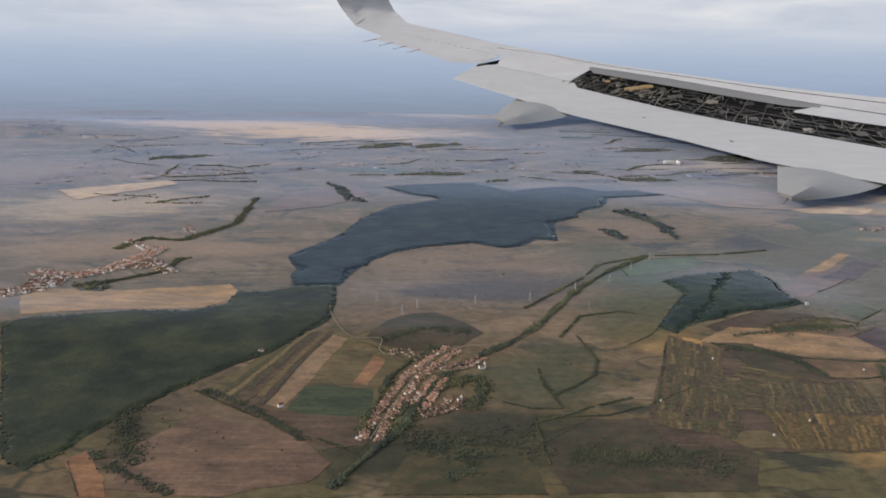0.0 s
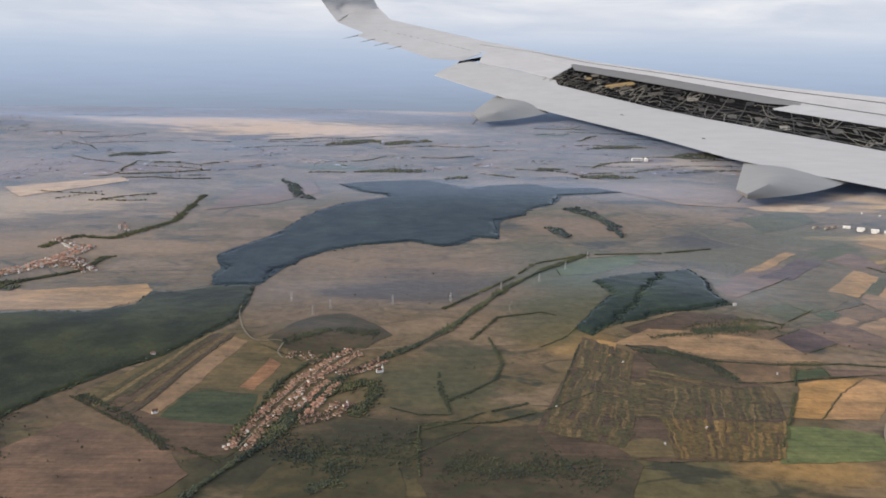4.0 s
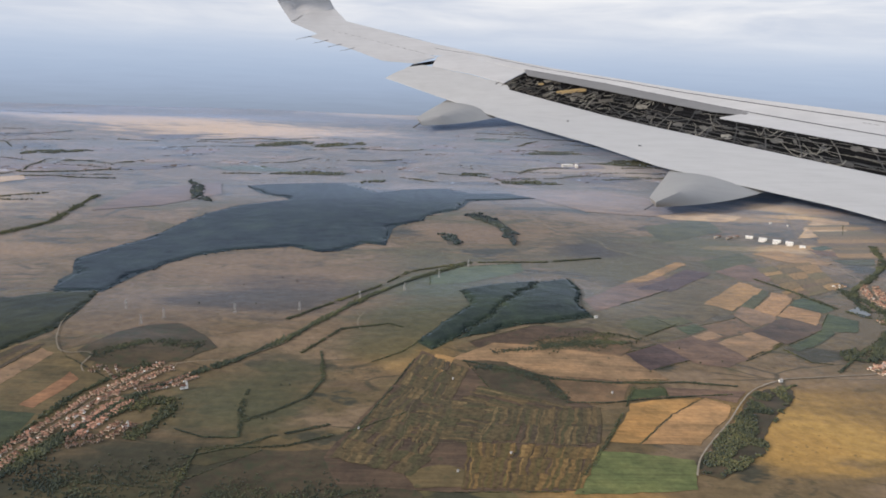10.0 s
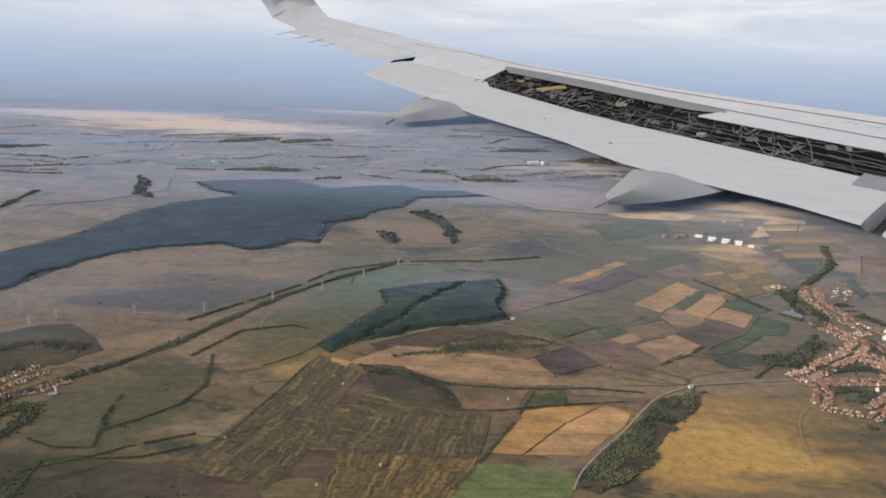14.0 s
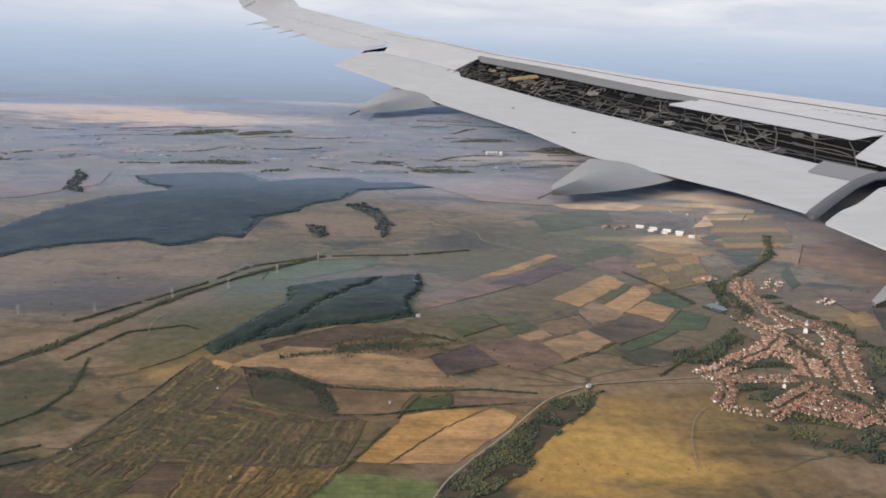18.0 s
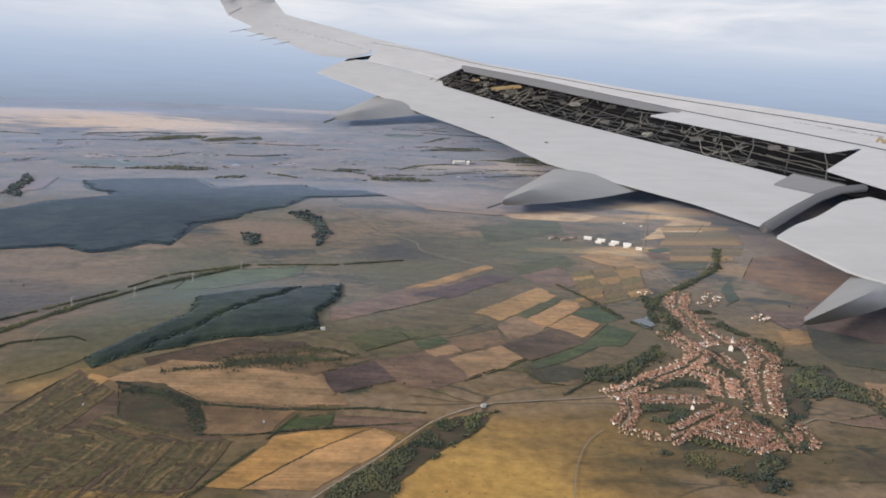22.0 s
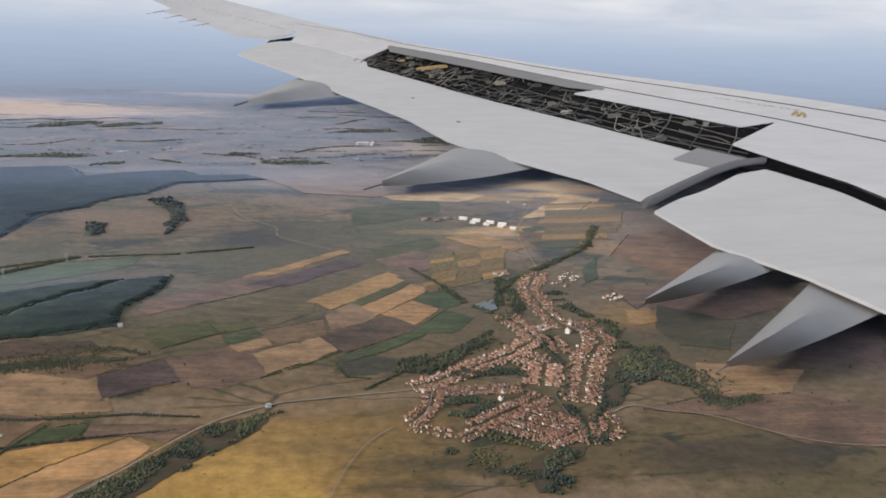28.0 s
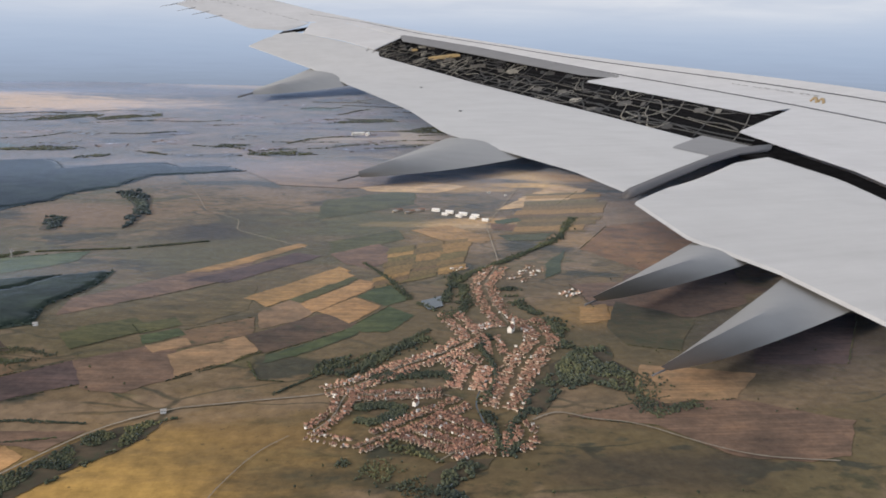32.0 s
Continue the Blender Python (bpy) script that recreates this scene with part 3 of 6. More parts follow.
def crowns(name, spots, sizes, material, rnd, closed=False):
    """Many uneven tree crowns, each a lumpy dome on the ground."""
    n = len(spots)
    base = [(0, 0, 1.0)]
    for k in range(5):
        base.append((0.62 * math.cos(k * 1.2566), 0.62 * math.sin(k * 1.2566), 0.78))
    for k in range(6):
        base.append((1.0 * math.cos(k * 1.0472 + 0.3), 1.0 * math.sin(k * 1.0472 + 0.3), 0.40))
    for k in range(6):
        base.append((0.72 * math.cos(k * 1.0472 + 0.3), 0.72 * math.sin(k * 1.0472 + 0.3), 0.0))
    base = np.array(base)
    if closed:
        base[1:6, 2], base[6:12, 2] = 0.95, 0.78
    tri = [(0, 1 + k, 1 + (k + 1) % 5) for k in range(5)]
    tri += [(1, 6, 7), (1, 7, 2), (2, 7, 8), (2, 8, 3), (3, 8, 9), (3, 9, 4), (4, 9, 10), (4, 10, 5), (5, 10, 11), (5, 11, 1), (1, 11, 6)]
    for k in range(6):
        a, b2 = 6 + k, 6 + (k + 1) % 6
        tri += [(a, a + 6, b2), (b2, a + 6, b2 + 6)]
    tri = np.array(tri)
    spots, sizes = np.array(spots), np.array(sizes)
    turn = rnd.uniform(0, 6.28, n)
    jit = rnd.uniform(0.93 if closed else 0.72, 1.07 if closed else 1.28, (n, len(base), 1)) * np.ones((1, 1, 3))
    v = base[None] * jit
    c, s = np.cos(turn)[:, None], np.sin(turn)[:, None]
    rad, tall = sizes[:, :1] / 2, sizes[:, 1:2]
    x = (v[..., 0] * c - v[..., 1] * s) * rad + spots[:, :1]
    y = (v[..., 0] * s + v[..., 1] * c) * rad + spots[:, 1:2]
    z = v[..., 2] * tall + height(spots[:, 0], spots[:, 1])[:, None] + 0.2
    verts = np.stack([x, y, z], -1).reshape(-1, 3)
    faces = (tri[None] + (np.arange(n) * len(base))[:, None, None]).reshape(-1, 3)
    return mesh_object(name, verts.tolist(), faces.tolist(), material, closed)


def inside(px, py, poly):
    hit = np.zeros(len(px), bool)
    for (x0, y0), (x1, y1) in zip(poly, poly[1:] + poly[:1]):
        cross = (y0 > py) != (y1 > py)
        hit ^= cross & (px < (x1 - x0) * (py - y0) / ((y1 - y0) or 1e-9) + x0)
    return hit


def wood(name, material, poly, label, tall, gap):
    """A wood: a closed, uneven canopy over the middle, single crowns along the edges and standing out of it."""
    rnd = np.random.default_rng(len(label) * 7 + len(poly) + int(abs(poly[0][0])))
    px, py = [p[0] for p in poly], [p[1] for p in poly]
    xs, ys = np.arange(min(px) - 6, max(px) + 6, gap), np.arange(min(py) - 6, max(py) + 6, gap)
    gx, gy = np.meshgrid(xs, ys)
    shape = gx.shape
    gx = gx.ravel() + rnd.uniform(-0.4, 0.4, gx.size) * gap
    gy = gy.ravel() + rnd.uniform(-0.4, 0.4, gy.size) * gap
    off = np.array([wobble((a, b), 5.0 if gap > 3.2 else 3.0) for a, b in zip(gx, gy)]) - np.stack([gx, gy], -1)
    ok = inside(gx + off[:, 0], gy + off[:, 1], poly).reshape(shape)
    deep = ok.copy()
    for dy in (-1, 0, 1):
        for dx in (-1, 0, 1):
            deep &= np.roll(np.roll(ok, dy, 0), dx, 1)
    big = deep.sum() > 150 and name in ("forest", "forest_tongue", "plantation")
    lone = (ok & ~deep & (rnd.uniform(0, 1, shape) < (0.4 if big else 1.0))) | (ok & (rnd.uniform(0, 1, shape) < (0.004 if big else 1.0)))
    spots = np.stack([gx, gy], -1)[lone.ravel()]
    if not big:
        spots = np.array([q for q in spots if noise.noise(Vector((q[0] * 0.11, q[1] * 0.11, 5.5))) > (-0.05 if name == "tree_belt" else -0.22)])
    n = len(spots)
    sizes = np.stack([gap * rnd.uniform(0.75, 1.6, n), tall * rnd.uniform(0.5, 1.0, n)], -1)
    if big:
        sizes *= (0.85, 0.5)
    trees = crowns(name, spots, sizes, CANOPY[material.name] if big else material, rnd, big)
    tagged(trees, label, "forest" if big else "wood", kind="stuff")
    if big:
        lump = np.array([noise.noise(Vector((a * 0.09, b * 0.09, 2.2))) for a, b in zip(gx, gy)])
        z = height(gx, gy) + tall * np.where(deep.ravel(), 0.78 + rnd.uniform(-0.03, 0.03, gx.size) + 0.10 * lump, 0.2)
        idx = np.arange(gx.size).reshape(shape)
        cell = ok[:-1, :-1] & ok[:-1, 1:] & ok[1:, 1:] & ok[1:, :-1]
        quads = np.stack([idx[:-1, :-1], idx[:-1, 1:], idx[1:, 1:], idx[1:, :-1]], -1)[cell]
        used, inv = np.unique(quads, return_inverse=True)
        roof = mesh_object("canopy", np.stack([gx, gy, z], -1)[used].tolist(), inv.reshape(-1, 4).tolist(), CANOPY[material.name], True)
        tagged(roof, "closed canopy of the " + name.replace("_", " "), "forest", kind="stuff")
    floor = sheet("woodland_floor", poly, CANOPY[material.name] if big else SCRUB, 0.35, 1.0 if big else 3.0)
    tagged(floor, "dark shaded forest floor", "ground", kind="structure")


def along(line, d):
    for (x0, y0), (x1, y1) in zip(line, line[1:]):
        s = math.hypot(x1 - x0, y1 - y0)
        if d <= s:
            return x0 + (x1 - x0) * d / s, y0 + (y1 - y0) * d / s, math.atan2(y1 - y0, x1 - x0)
        d -= s
    return line[-1][0], line[-1][1], math.atan2(line[-1][1] - line[-2][1], line[-1][0] - line[-2][0])


def length(line):
    return sum(math.hypot(b[0] - a[0], b[1] - a[1]) for a, b in zip(line, line[1:]))


def belt(name, line, width, label, tall, density):
    rnd = np.random.default_rng(int(abs(line[0][0]) + abs(line[0][1]) + 13 * width))
    total = length(line)
    tall *= 0.7
    if "hedge" in name:
        tall, width, density = tall * 0.62, width * 0.7, density * 0.55
    n = max(6, int(total * width * density / (tall * tall * 0.62)))
    spots, sizes = [], []
    for _ in range(n):
        x, y, a = along(line, rnd.uniform(0, total))
        thick = 0.55 + 0.75 * noise.noise(Vector((x * 0.03, y * 0.03, 1.3)))
        if noise.noise(Vector((x * 0.06, y * 0.06, 4.1))) < -0.45:
            continue
        o = rnd.normal(0, 0.30) * width * max(0.2, thick)
        spots.append((x - math.sin(a) * o, y + math.cos(a) * o))
        k = rnd.uniform(0.55, 1.25)
        sizes.append((tall * k * 1.15, tall * k * rnd.uniform(0.7, 1.05)))
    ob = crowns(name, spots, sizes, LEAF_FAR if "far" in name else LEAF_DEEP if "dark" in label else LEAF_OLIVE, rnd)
    tagged(ob, label, "trees", kind="stuff")


def way(name, material, line, width, label):
    """A road, track or brook: a narrow ribbon with uneven sides."""
    total = length(line)
    width *= 0.52
    n = max(4, int(total / 5))
    rnd = random.Random(int(total))
    pts = [along(line, total * k / n) for k in range(n + 1)]
    sm = [(sum(p[0] for p in pts[max(0, k - 2):k + 3]) / len(pts[max(0, k - 2):k + 3]), sum(p[1] for p in pts[max(0, k - 2):k + 3]) / len(pts[max(0, k - 2):k + 3])) for k in range(n + 1)]
    verts, faces = [], []
    for k, (x, y) in enumerate(sm):
        q, p = sm[min(n, k + 1)], sm[max(0, k - 1)]
        a = math.atan2(q[1] - p[1], q[0] - p[0])
        for side in (1, -1):
            w = side * width / 2 * rnd.uniform(0.75, 1.2)
            vx, vy = x - math.sin(a) * w, y + math.cos(a) * w
            verts.append((vx, vy, float(height(vx, vy)) + 0.75))
        if k:
            faces.append((2 * k - 2, 2 * k - 1, 2 * k + 1, 2 * k))
    ob = mesh_object(name, verts, faces, material, True)
    tagged(ob, label, "brook" if material is WATER else "road", kind="structure")


def strips(quad, across, rows_, label, material=None):
    """A block of narrow garden plots, side by side, on tilled soil."""
    a, b, c, d = [Vector((*p, 0)) for p in quad]
    rnd = random.Random(int(a.x * 3 + a.y))
    verts, faces = [], []
    def at(u, v):
        return (a.lerp(b, u)).lerp(d.lerp(c, u), v)
    for j in range(rows_):
        u, edge = 0.0, rnd.uniform(-0.3, 0.3) / rows_
        while u < 1:
            w = rnd.uniform(0.35, 1.9) / across
            v0, v1 = j / rows_ + rnd.uniform(-0.12, 0.1) / rows_, (j + 1) / rows_ - rnd.uniform(-0.1, 0.1) / rows_
            if rnd.random() < 0.95:
                k = len(verts)
                m = 6
                for i in range(m + 1):
                    for uu in (u + 0.02 / across, min(1.02, u + w - 0.02 / across)):
                        p = at(uu, v0 + (v1 - v0) * i / m)
                        x, y = wobble(p, 2.0)
                        verts.append((x, y, float(height(x, y)) + 0.42))
                for i in range(m):
                    faces.append((k + 2 * i, k + 2 * i + 1, k + 2 * i + 3, k + 2 * i + 2))
            u += w
    ob = mesh_object("garden_plots", verts, faces, material or STRIPS)
    tagged(ob, label, "plots", kind="stuff")


# ---- houses ----
def house_meshes(long, wide, wall, rise, eave=0.16):
    """Walls with gables and a pitched roof with thickness, centred, on z = 0."""
    w = bmesh.new()
    x, y = long / 2, wide / 2
    lo = [w.verts.new(p) for p in ((-x, -y, -0.8), (x, -y, -0.8), (x, y, -0.8), (-x, y, -0.8))]
    hi = [w.verts.new(p) for p in ((-x, -y, wall), (x, -y, wall), (x, y, wall), (-x, y, wall))]
    g0, g1 = w.verts.new((-x, 0, wall + rise)), w.verts.new((x, 0, wall + rise))
    w.faces.new((lo[0], lo[1], hi[1], hi[0]))
    w.faces.new((lo[2], lo[3], hi[3], hi[2]))
    w.faces.new((lo[1], lo[2], hi[2], g1, hi[1]))
    w.faces.new((lo[3], lo[0], hi[0], g0, hi[3]))
    r = bmesh.new()
    X, Y, t = x + eave, y + eave, 0.07
    drop = rise * eave / y
    prof = [(-Y, wall - drop), (0, wall + rise), (Y, wall - drop), (Y, wall - drop + t), (0, wall + rise + t * 1.6), (-Y, wall - drop + t)]
    ends = [[r.verts.new((sx, py, pz)) for py, pz in prof] for sx in (-X, X)]
    for k in range(6):
        r.faces.new((ends[0][k], ends[1][k], ends[1][(k + 1) % 6], ends[0][(k + 1) % 6]))
    r.faces.new(ends[0])
    r.faces.new(ends[1][::-1])
    for b2 in (w, r):
        bmesh.ops.recalc_face_normals(b2, faces=b2.faces[:])
    # chimney as part of the roof
    for cx, cy, cz, s in ((long * 0.22, wide * 0.12, wall + rise, 0.12),):
        bmesh.ops.create_cube(r, size=1.0, matrix=Matrix.Translation((cx, cy, cz)) @ Matrix.Diagonal((s * 1.6, s * 1.6, 0.7, 1)))
    return w, r


KINDS = []
for _i, (_lo, _wi, _wa, _ri, _roof, _wall, _lab) in enumerate((
        (3.0, 1.9, 1.0, 0.95, ROOF_TILE, WALL_PALE, "small plastered house with a clay tile roof"),
        (3.8, 2.0, 1.0, 1.0, ROOF_TILE, WALL_PALE, "long plastered farmhouse with a clay tile roof"),
        (2.6, 2.2, 1.3, 0.9, ROOF_TILE, WHITE, "white house with a clay tile roof"),
        (4.2, 1.7, 0.9, 0.8, ROOF_TILE, WALL_PALE, "narrow farm outbuilding with a clay tile roof"),
        (3.4, 2.2, 1.1, 0.7, ROOF_GREY, WHITE, "white house with a grey sheet roof"),
        (2.2, 1.6, 0.8, 0.7, ROOF_TILE, WALL_PALE, "little plastered shed with a clay tile roof"))):
    _w, _r = house_meshes(_lo, _wi, _wa, _ri)
    _pair = []
    for _bm, _mat, _nm in ((_w, _wall, "wall"), (_r, _roof, "roof")):
        _me = bpy.data.meshes.new(_nm)
        _bm.to_mesh(_me)
        _bm.free()
        _me.materials.append(_mat)
        _pair.append(_me)
    KINDS.append((_pair[0], _pair[1], _lab))
PLACED = []
ROWS_DONE = {"village": 0, "town": 0, "far village": 0, "estate": 0}
SINGLE = {"village": 140, "town": 130, "far village": 0, "estate": 26}


def street(line, width, count, place):
    """Houses on both sides of a street, gable to the road, with sheds and yards behind."""
    rnd = random.Random(int(line[0][0] * 3 + line[0][1] * 5 + count))
    total = length(line)
    loose = []
    tries = 0
    made = 0
    count = int(count * 4.4)
    while made < count and tries < count * 14:
        tries += 1
        x, y, a = along(line, rnd.uniform(0, total))
        side = rnd.choice((-1, 1))
        o = side * (1.4 + abs(rnd.triangular(0, width, width * 0.25)))
        px, py = x - math.sin(a) * o, y + math.cos(a) * o
        if any((px - q[0]) ** 2 + (py - q[1]) ** 2 < 1.05 for q in PLACED):
            continue
        PLACED.append((px, py))
        made += 1
        k = rnd.choices(range(6), (5, 4, 0.5, 3, {"estate": 9, "far village": 5}.get(place, 0.4), 3))[0]
        turn = a + math.pi / 2 + rnd.uniform(-0.12, 0.12) + (math.pi / 2 if rnd.random() < 0.22 else 0)
        s = rnd.uniform(0.36, 0.58) * (1.6 if place == "far village" else 1.0)
        m = Matrix.LocRotScale((px, py, float(height(px, py)) + 0.7), Euler((0, 0, turn)), (s, s * 0.85, s * rnd.uniform(0.9, 1.15)))
        if ROWS_DONE[place] < SINGLE[place]:
            ROWS_DONE[place] += 1
            h = new("house")
            h.matrix_world = m
            tagged(h, KINDS[k][2], "house", "houses of the " + place)
            for nm, me in (("wall", KINDS[k][0]), ("roof", KINDS[k][1])):
                c = new(nm, me)
                c.parent = h
        else:
            loose.append((k, m))
    for which, nm in ((0, "wall"), (1, "roof")):
        groups = {}
        for k, m in loose:
            me = KINDS[k][which]
            groups.setdefault(me.materials[0], []).append((me, m))
        for mat, items in groups.items():
            verts, faces = [], []
            for me, m in items:
                o = len(verts)
                verts += [tuple(m @ v.co) for v in me.vertices]
                faces += [tuple(o + i for i in p.vertices) for p in me.polygons]
            ob = mesh_object("house_rows", verts, faces, mat)
            tagged(ob, ("clay tile and sheet roofs" if which else "pale plastered walls") + " of closely built " + place + " houses", "houses", kind="stuff")


# fields and pastures of the western slope
field("stubble_field", OCHRE, [(-363, 637), (-404, 709), (-390, 743), (-315, 739), (-217, 767), (-200, 739), (-206, 694), (-216, 677), (-311, 660)], "pale yellow stubble field above the forest", 0.5)
field("ploughed_field", EARTH, [(-215, 405), (-207, 416), (-175, 367), (-191, 367)], "reddish bare ploughed field at the forest edge", 0.5)
field("mixed_strip_field", OLIVE, [(-167, 504), (-144, 548), (-126, 596), (-90, 630), (-65, 593), (-22, 560), (-34, 509), (-51, 459), (-85, 465), (-123, 472)], "olive strip field beside the road", 0.4)
field("stubble_strip", PASTURE, [(-118, 481), (-106, 475), (-92, 529), (-76, 599), (-89, 608), (-106, 553)], "long narrow ochre strip of dry stubble", 0.8)
field("clover_field", TEAL, [(-101, 472), (-65, 456), (-46, 464), (-46, 507), (-85, 515), (-98, 505)], "blue-green clover field by the village", 0.8)
field("ploughed_field", EARTH, [(-62, 520), (-52, 515), (-41, 560), (-51, 570)], "narrow reddish ploughed strip", 0.8)
field("scrub_slope", SCRUB, [(-61, 603), (-47, 639), (-29, 660), (-4, 665), (23, 640), (39, 617), (17, 590), (-19, 577), (-46, 586)], "dark scrubby hill above the village", 0.9)
field("garden_field", OLIVE_DARK, [(64, 467), (97, 474), (99, 462), (73, 447), (64, 449)], "dark green fenced field", 0.6)
# scrub colour here also paints in the shadow of a cloud
field("fallow_field", SCRUB, [(64, 431), (100, 466), (143, 467), (175, 449), (190, 420), (176, 378), (71, 375), (64, 399)], "dark fallow field with scrub, cloud shade in its tone", 0.5)
field("fallow_field", OLIVE_DARK, [(-16, 421), (11, 429), (51, 424), (60, 374), (-30, 371)], "rough dark fallow with bushes", 0.5)
field("clover_field", GREEN, [(203, 836), (239, 882), (306, 906), (308, 869), (239, 805), (202, 803)], "bright green meadow by the stream", 0.8)
# the middle valley
field("fallow_field", UMBER, [(230, 631), (282, 661), (334, 666), (345, 654), (278, 632), (246, 603)], "dark brown fallow below the wood", 0.5)
field("hay_field", TAN, [(215, 603), (250, 628), (287, 626), (344, 629), (365, 589), (371, 574), (330, 570), (285, 572), (254, 589)], "tan hay field with rows of haycocks", 0.7)
field("ploughed_field", PLUM, [(349, 617), (385, 643), (399, 612), (361, 587)], "dark plum-brown ploughed field", 0.8)
field("fallow_field", BROWN, [(383, 640), (422, 670), (443, 661), (449, 621), (426, 600), (401, 608)], "brown fallow field", 0.6)
field("alfalfa_field", OLIVE_GREEN, [(362, 681), (391, 708), (407, 687), (378, 658)], "olive green alfalfa square", 0.8)
field("alfalfa_field", OLIVE_GREEN, [(402, 705), (425, 723), (435, 709), (412, 688)], "olive green alfalfa square", 0.8)
field("alfalfa_field", GREEN_DARK, [(412, 685), (433, 701), (443, 688), (418, 671)], "dark green alfalfa square", 0.8)
field("stubble_field", TAN, [(420, 669), (443, 683), (450, 671), (427, 658)], "pale tan stubble strip", 0.8)
field("stubble_field", TAN, [(438, 655), (481, 687), (495, 662), (449, 622)], "tan stubble field", 0.8)
field("fallow_field", PASTURE_BROWN, [(439, 698), (482, 725), (485, 690), (438, 660)], "light brown fallow field", 0.7)
field("ploughed_field", UMBER, [(482, 688), (527, 729), (544, 697), (496, 658)], "dark brown ploughed field", 0.8)
field("clover_field", TEAL, [(498, 656), (548, 697), (557, 692), (529, 661), (500, 642)], "blue-green clover field", 0.8)
field("stubble_field", PASTURE, [(484, 736), (504, 764), (532, 745), (514, 718), (487, 699)], "pale pink-brown stubble field", 0.8)
field("stubble_field", APRICOT, [(512, 754), (558, 815), (577, 807), (546, 761), (524, 733)], "apricot stubble field", 0.9)
field("stubble_field", APRICOT, [(527, 736), (553, 767), (574, 747), (551, 711)], "apricot stubble field", 0.9)
field("clover_field", GREEN_DARK, [(554, 770), (580, 807), (597, 764), (577, 747)], "green clover field", 0.8)
field("clover_field", GREEN_DARK, [(552, 705), (580, 747), (601, 725), (578, 693), (560, 695)], "green clover field", 0.8)
field("alfalfa_field", OLIVE_GREEN, [(502, 764), (546, 824), (557, 819), (513, 756)], "olive green strip", 0.8)
field("stubble_field", OCHRE, [(466, 767), (538, 853), (548, 840), (485, 757)], "golden stubble strips", 0.8)
field("ploughed_field", PLUM, [(415, 811), (495, 900), (523, 889), (447, 806)], "violet-brown ploughed strips", 0.6)
field("stubble_strip", OCHRE, [(407, 835), (495, 933), (506, 924), (427, 838)], "long golden stubble strip", 0.8)
field("ploughed_field", BROWN, [(346, 753), (406, 831), (460, 879), (449, 816), (381, 746), (349, 711)], "grey-brown ploughed strips", 0.5)
field("fallow_field", OLIVE, [(373, 714), (447, 806), (473, 800), (475, 740), (441, 706), (401, 712), (366, 688)], "olive fallow field", 0.5)
field("stubble_field", BROWN, [(528, 896), (572, 929), (597, 889), (564, 845), (541, 864)], "brown stubble field", 0.7)
field("clover_field", GREEN_DARK, [(603, 908), (642, 927), (655, 893), (619, 848), (596, 867)], "green field by the farm", 0.7)
field("stubble_field", OCHRE, [(608, 982), (651, 1005), (690, 948), (676, 930), (635, 944)], "golden stubble below the barns", 0.8)
# the near slopes
field("clover_field", GREEN_FRESH, [(293, 469), (312, 467), (349, 460), (340, 428), (272, 422)], "fresh green clover field", 0.5)
field("stubble_field", AMBER, [(303, 480), (332, 534), (356, 541), (385, 547), (353, 519), (321, 479)], "amber stubble field", 0.5)
field("stubble_field", APRICOT, [(322, 478), (355, 519), (387, 547), (402, 536), (390, 517), (359, 479)], "apricot stubble field", 0.5)
field("clover_field", GREEN_DARK, [(331, 539), (340, 556), (362, 562), (360, 548)], "dark green clover plot", 0.8)
field("stubble_field", BROWN, [(361, 548), (362, 562), (421, 560), (408, 540), (393, 547)], "brown stubble field", 0.5)
field("ploughed_field", BROWN, [(673, 563), (720, 550), (749, 517), (782, 510), (806, 514), (831, 551), (787, 575), (739, 585)], "brown ploughed slope", 0.5)
field("ploughed_field", BROWN, [(732, 797), (866, 810), (901, 777), (836, 749), (737, 738)], "brown ploughed field", 0.6)
field("clover_field", TEAL, [(725, 857), (755, 907), (731, 830), (715, 813)], "blue-green plot by the estate", 0.8)
field("ploughed_field", RUSSET, [(770, 907), (825, 1002), (937, 1045), (892, 864), (810, 829)], "russet ploughed field", 0.5)
field("stubble_field", STRAW, [(751, 1142), (819, 1233), (863, 1216), (804, 1119), (754, 1090)], "sunlit strips of straw stubble", 0.8)
field("fallow_field", RUSSET, [(697, 1012), (766, 1001), (752, 970), (696, 987)], "russet strip", 0.8)
field("alfalfa_field", OLIVE_GREEN, [(697, 963), (758, 971), (744, 940), (702, 940)], "olive green strip", 0.8)
# distant slopes
field("stubble_hill", STRAW, [(-669, 1336), (-518, 1465), (-490, 1417), (-595, 1243)], "sunlit stubble strip on far slope", 1.2)
field("pasture", BROWN, [(-263, 1326), (-159, 1440), (-122, 1291), (-181, 1184), (-267, 1141)], "brown slope beyond the forest", 0.8)
field("stubble_field", PASTURE, [(386, 1307), (487, 1457), (610, 1360), (647, 1261), (539, 1185), (445, 1198)], "pinkish tan far field", 1.0)
field("fallow_field", OLIVE_DARK, [(-59, 441), (-44, 457), (-32, 450), (-46, 421)], "dark rough plot by the village", 0.5)
field("fallow_field", UMBER, [(-152, 503), (-101, 472), (-44, 461), (-45, 427), (-67, 420), (-112, 458), (-155, 489)], "dark brown fallow strips", 0.5)
field("pasture", BROWN, [(-157, 466), (-92, 440), (-62, 405), (-71, 383), (-120, 369), (-179, 374), (-181, 423)], "brown scrubby pasture below the forest", 0.4)
field("ploughed_field", BROWN, [(789, 825), (897, 842), (862, 741), (808, 715), (753, 724)], "mauve-brown ploughed field", 0.5)
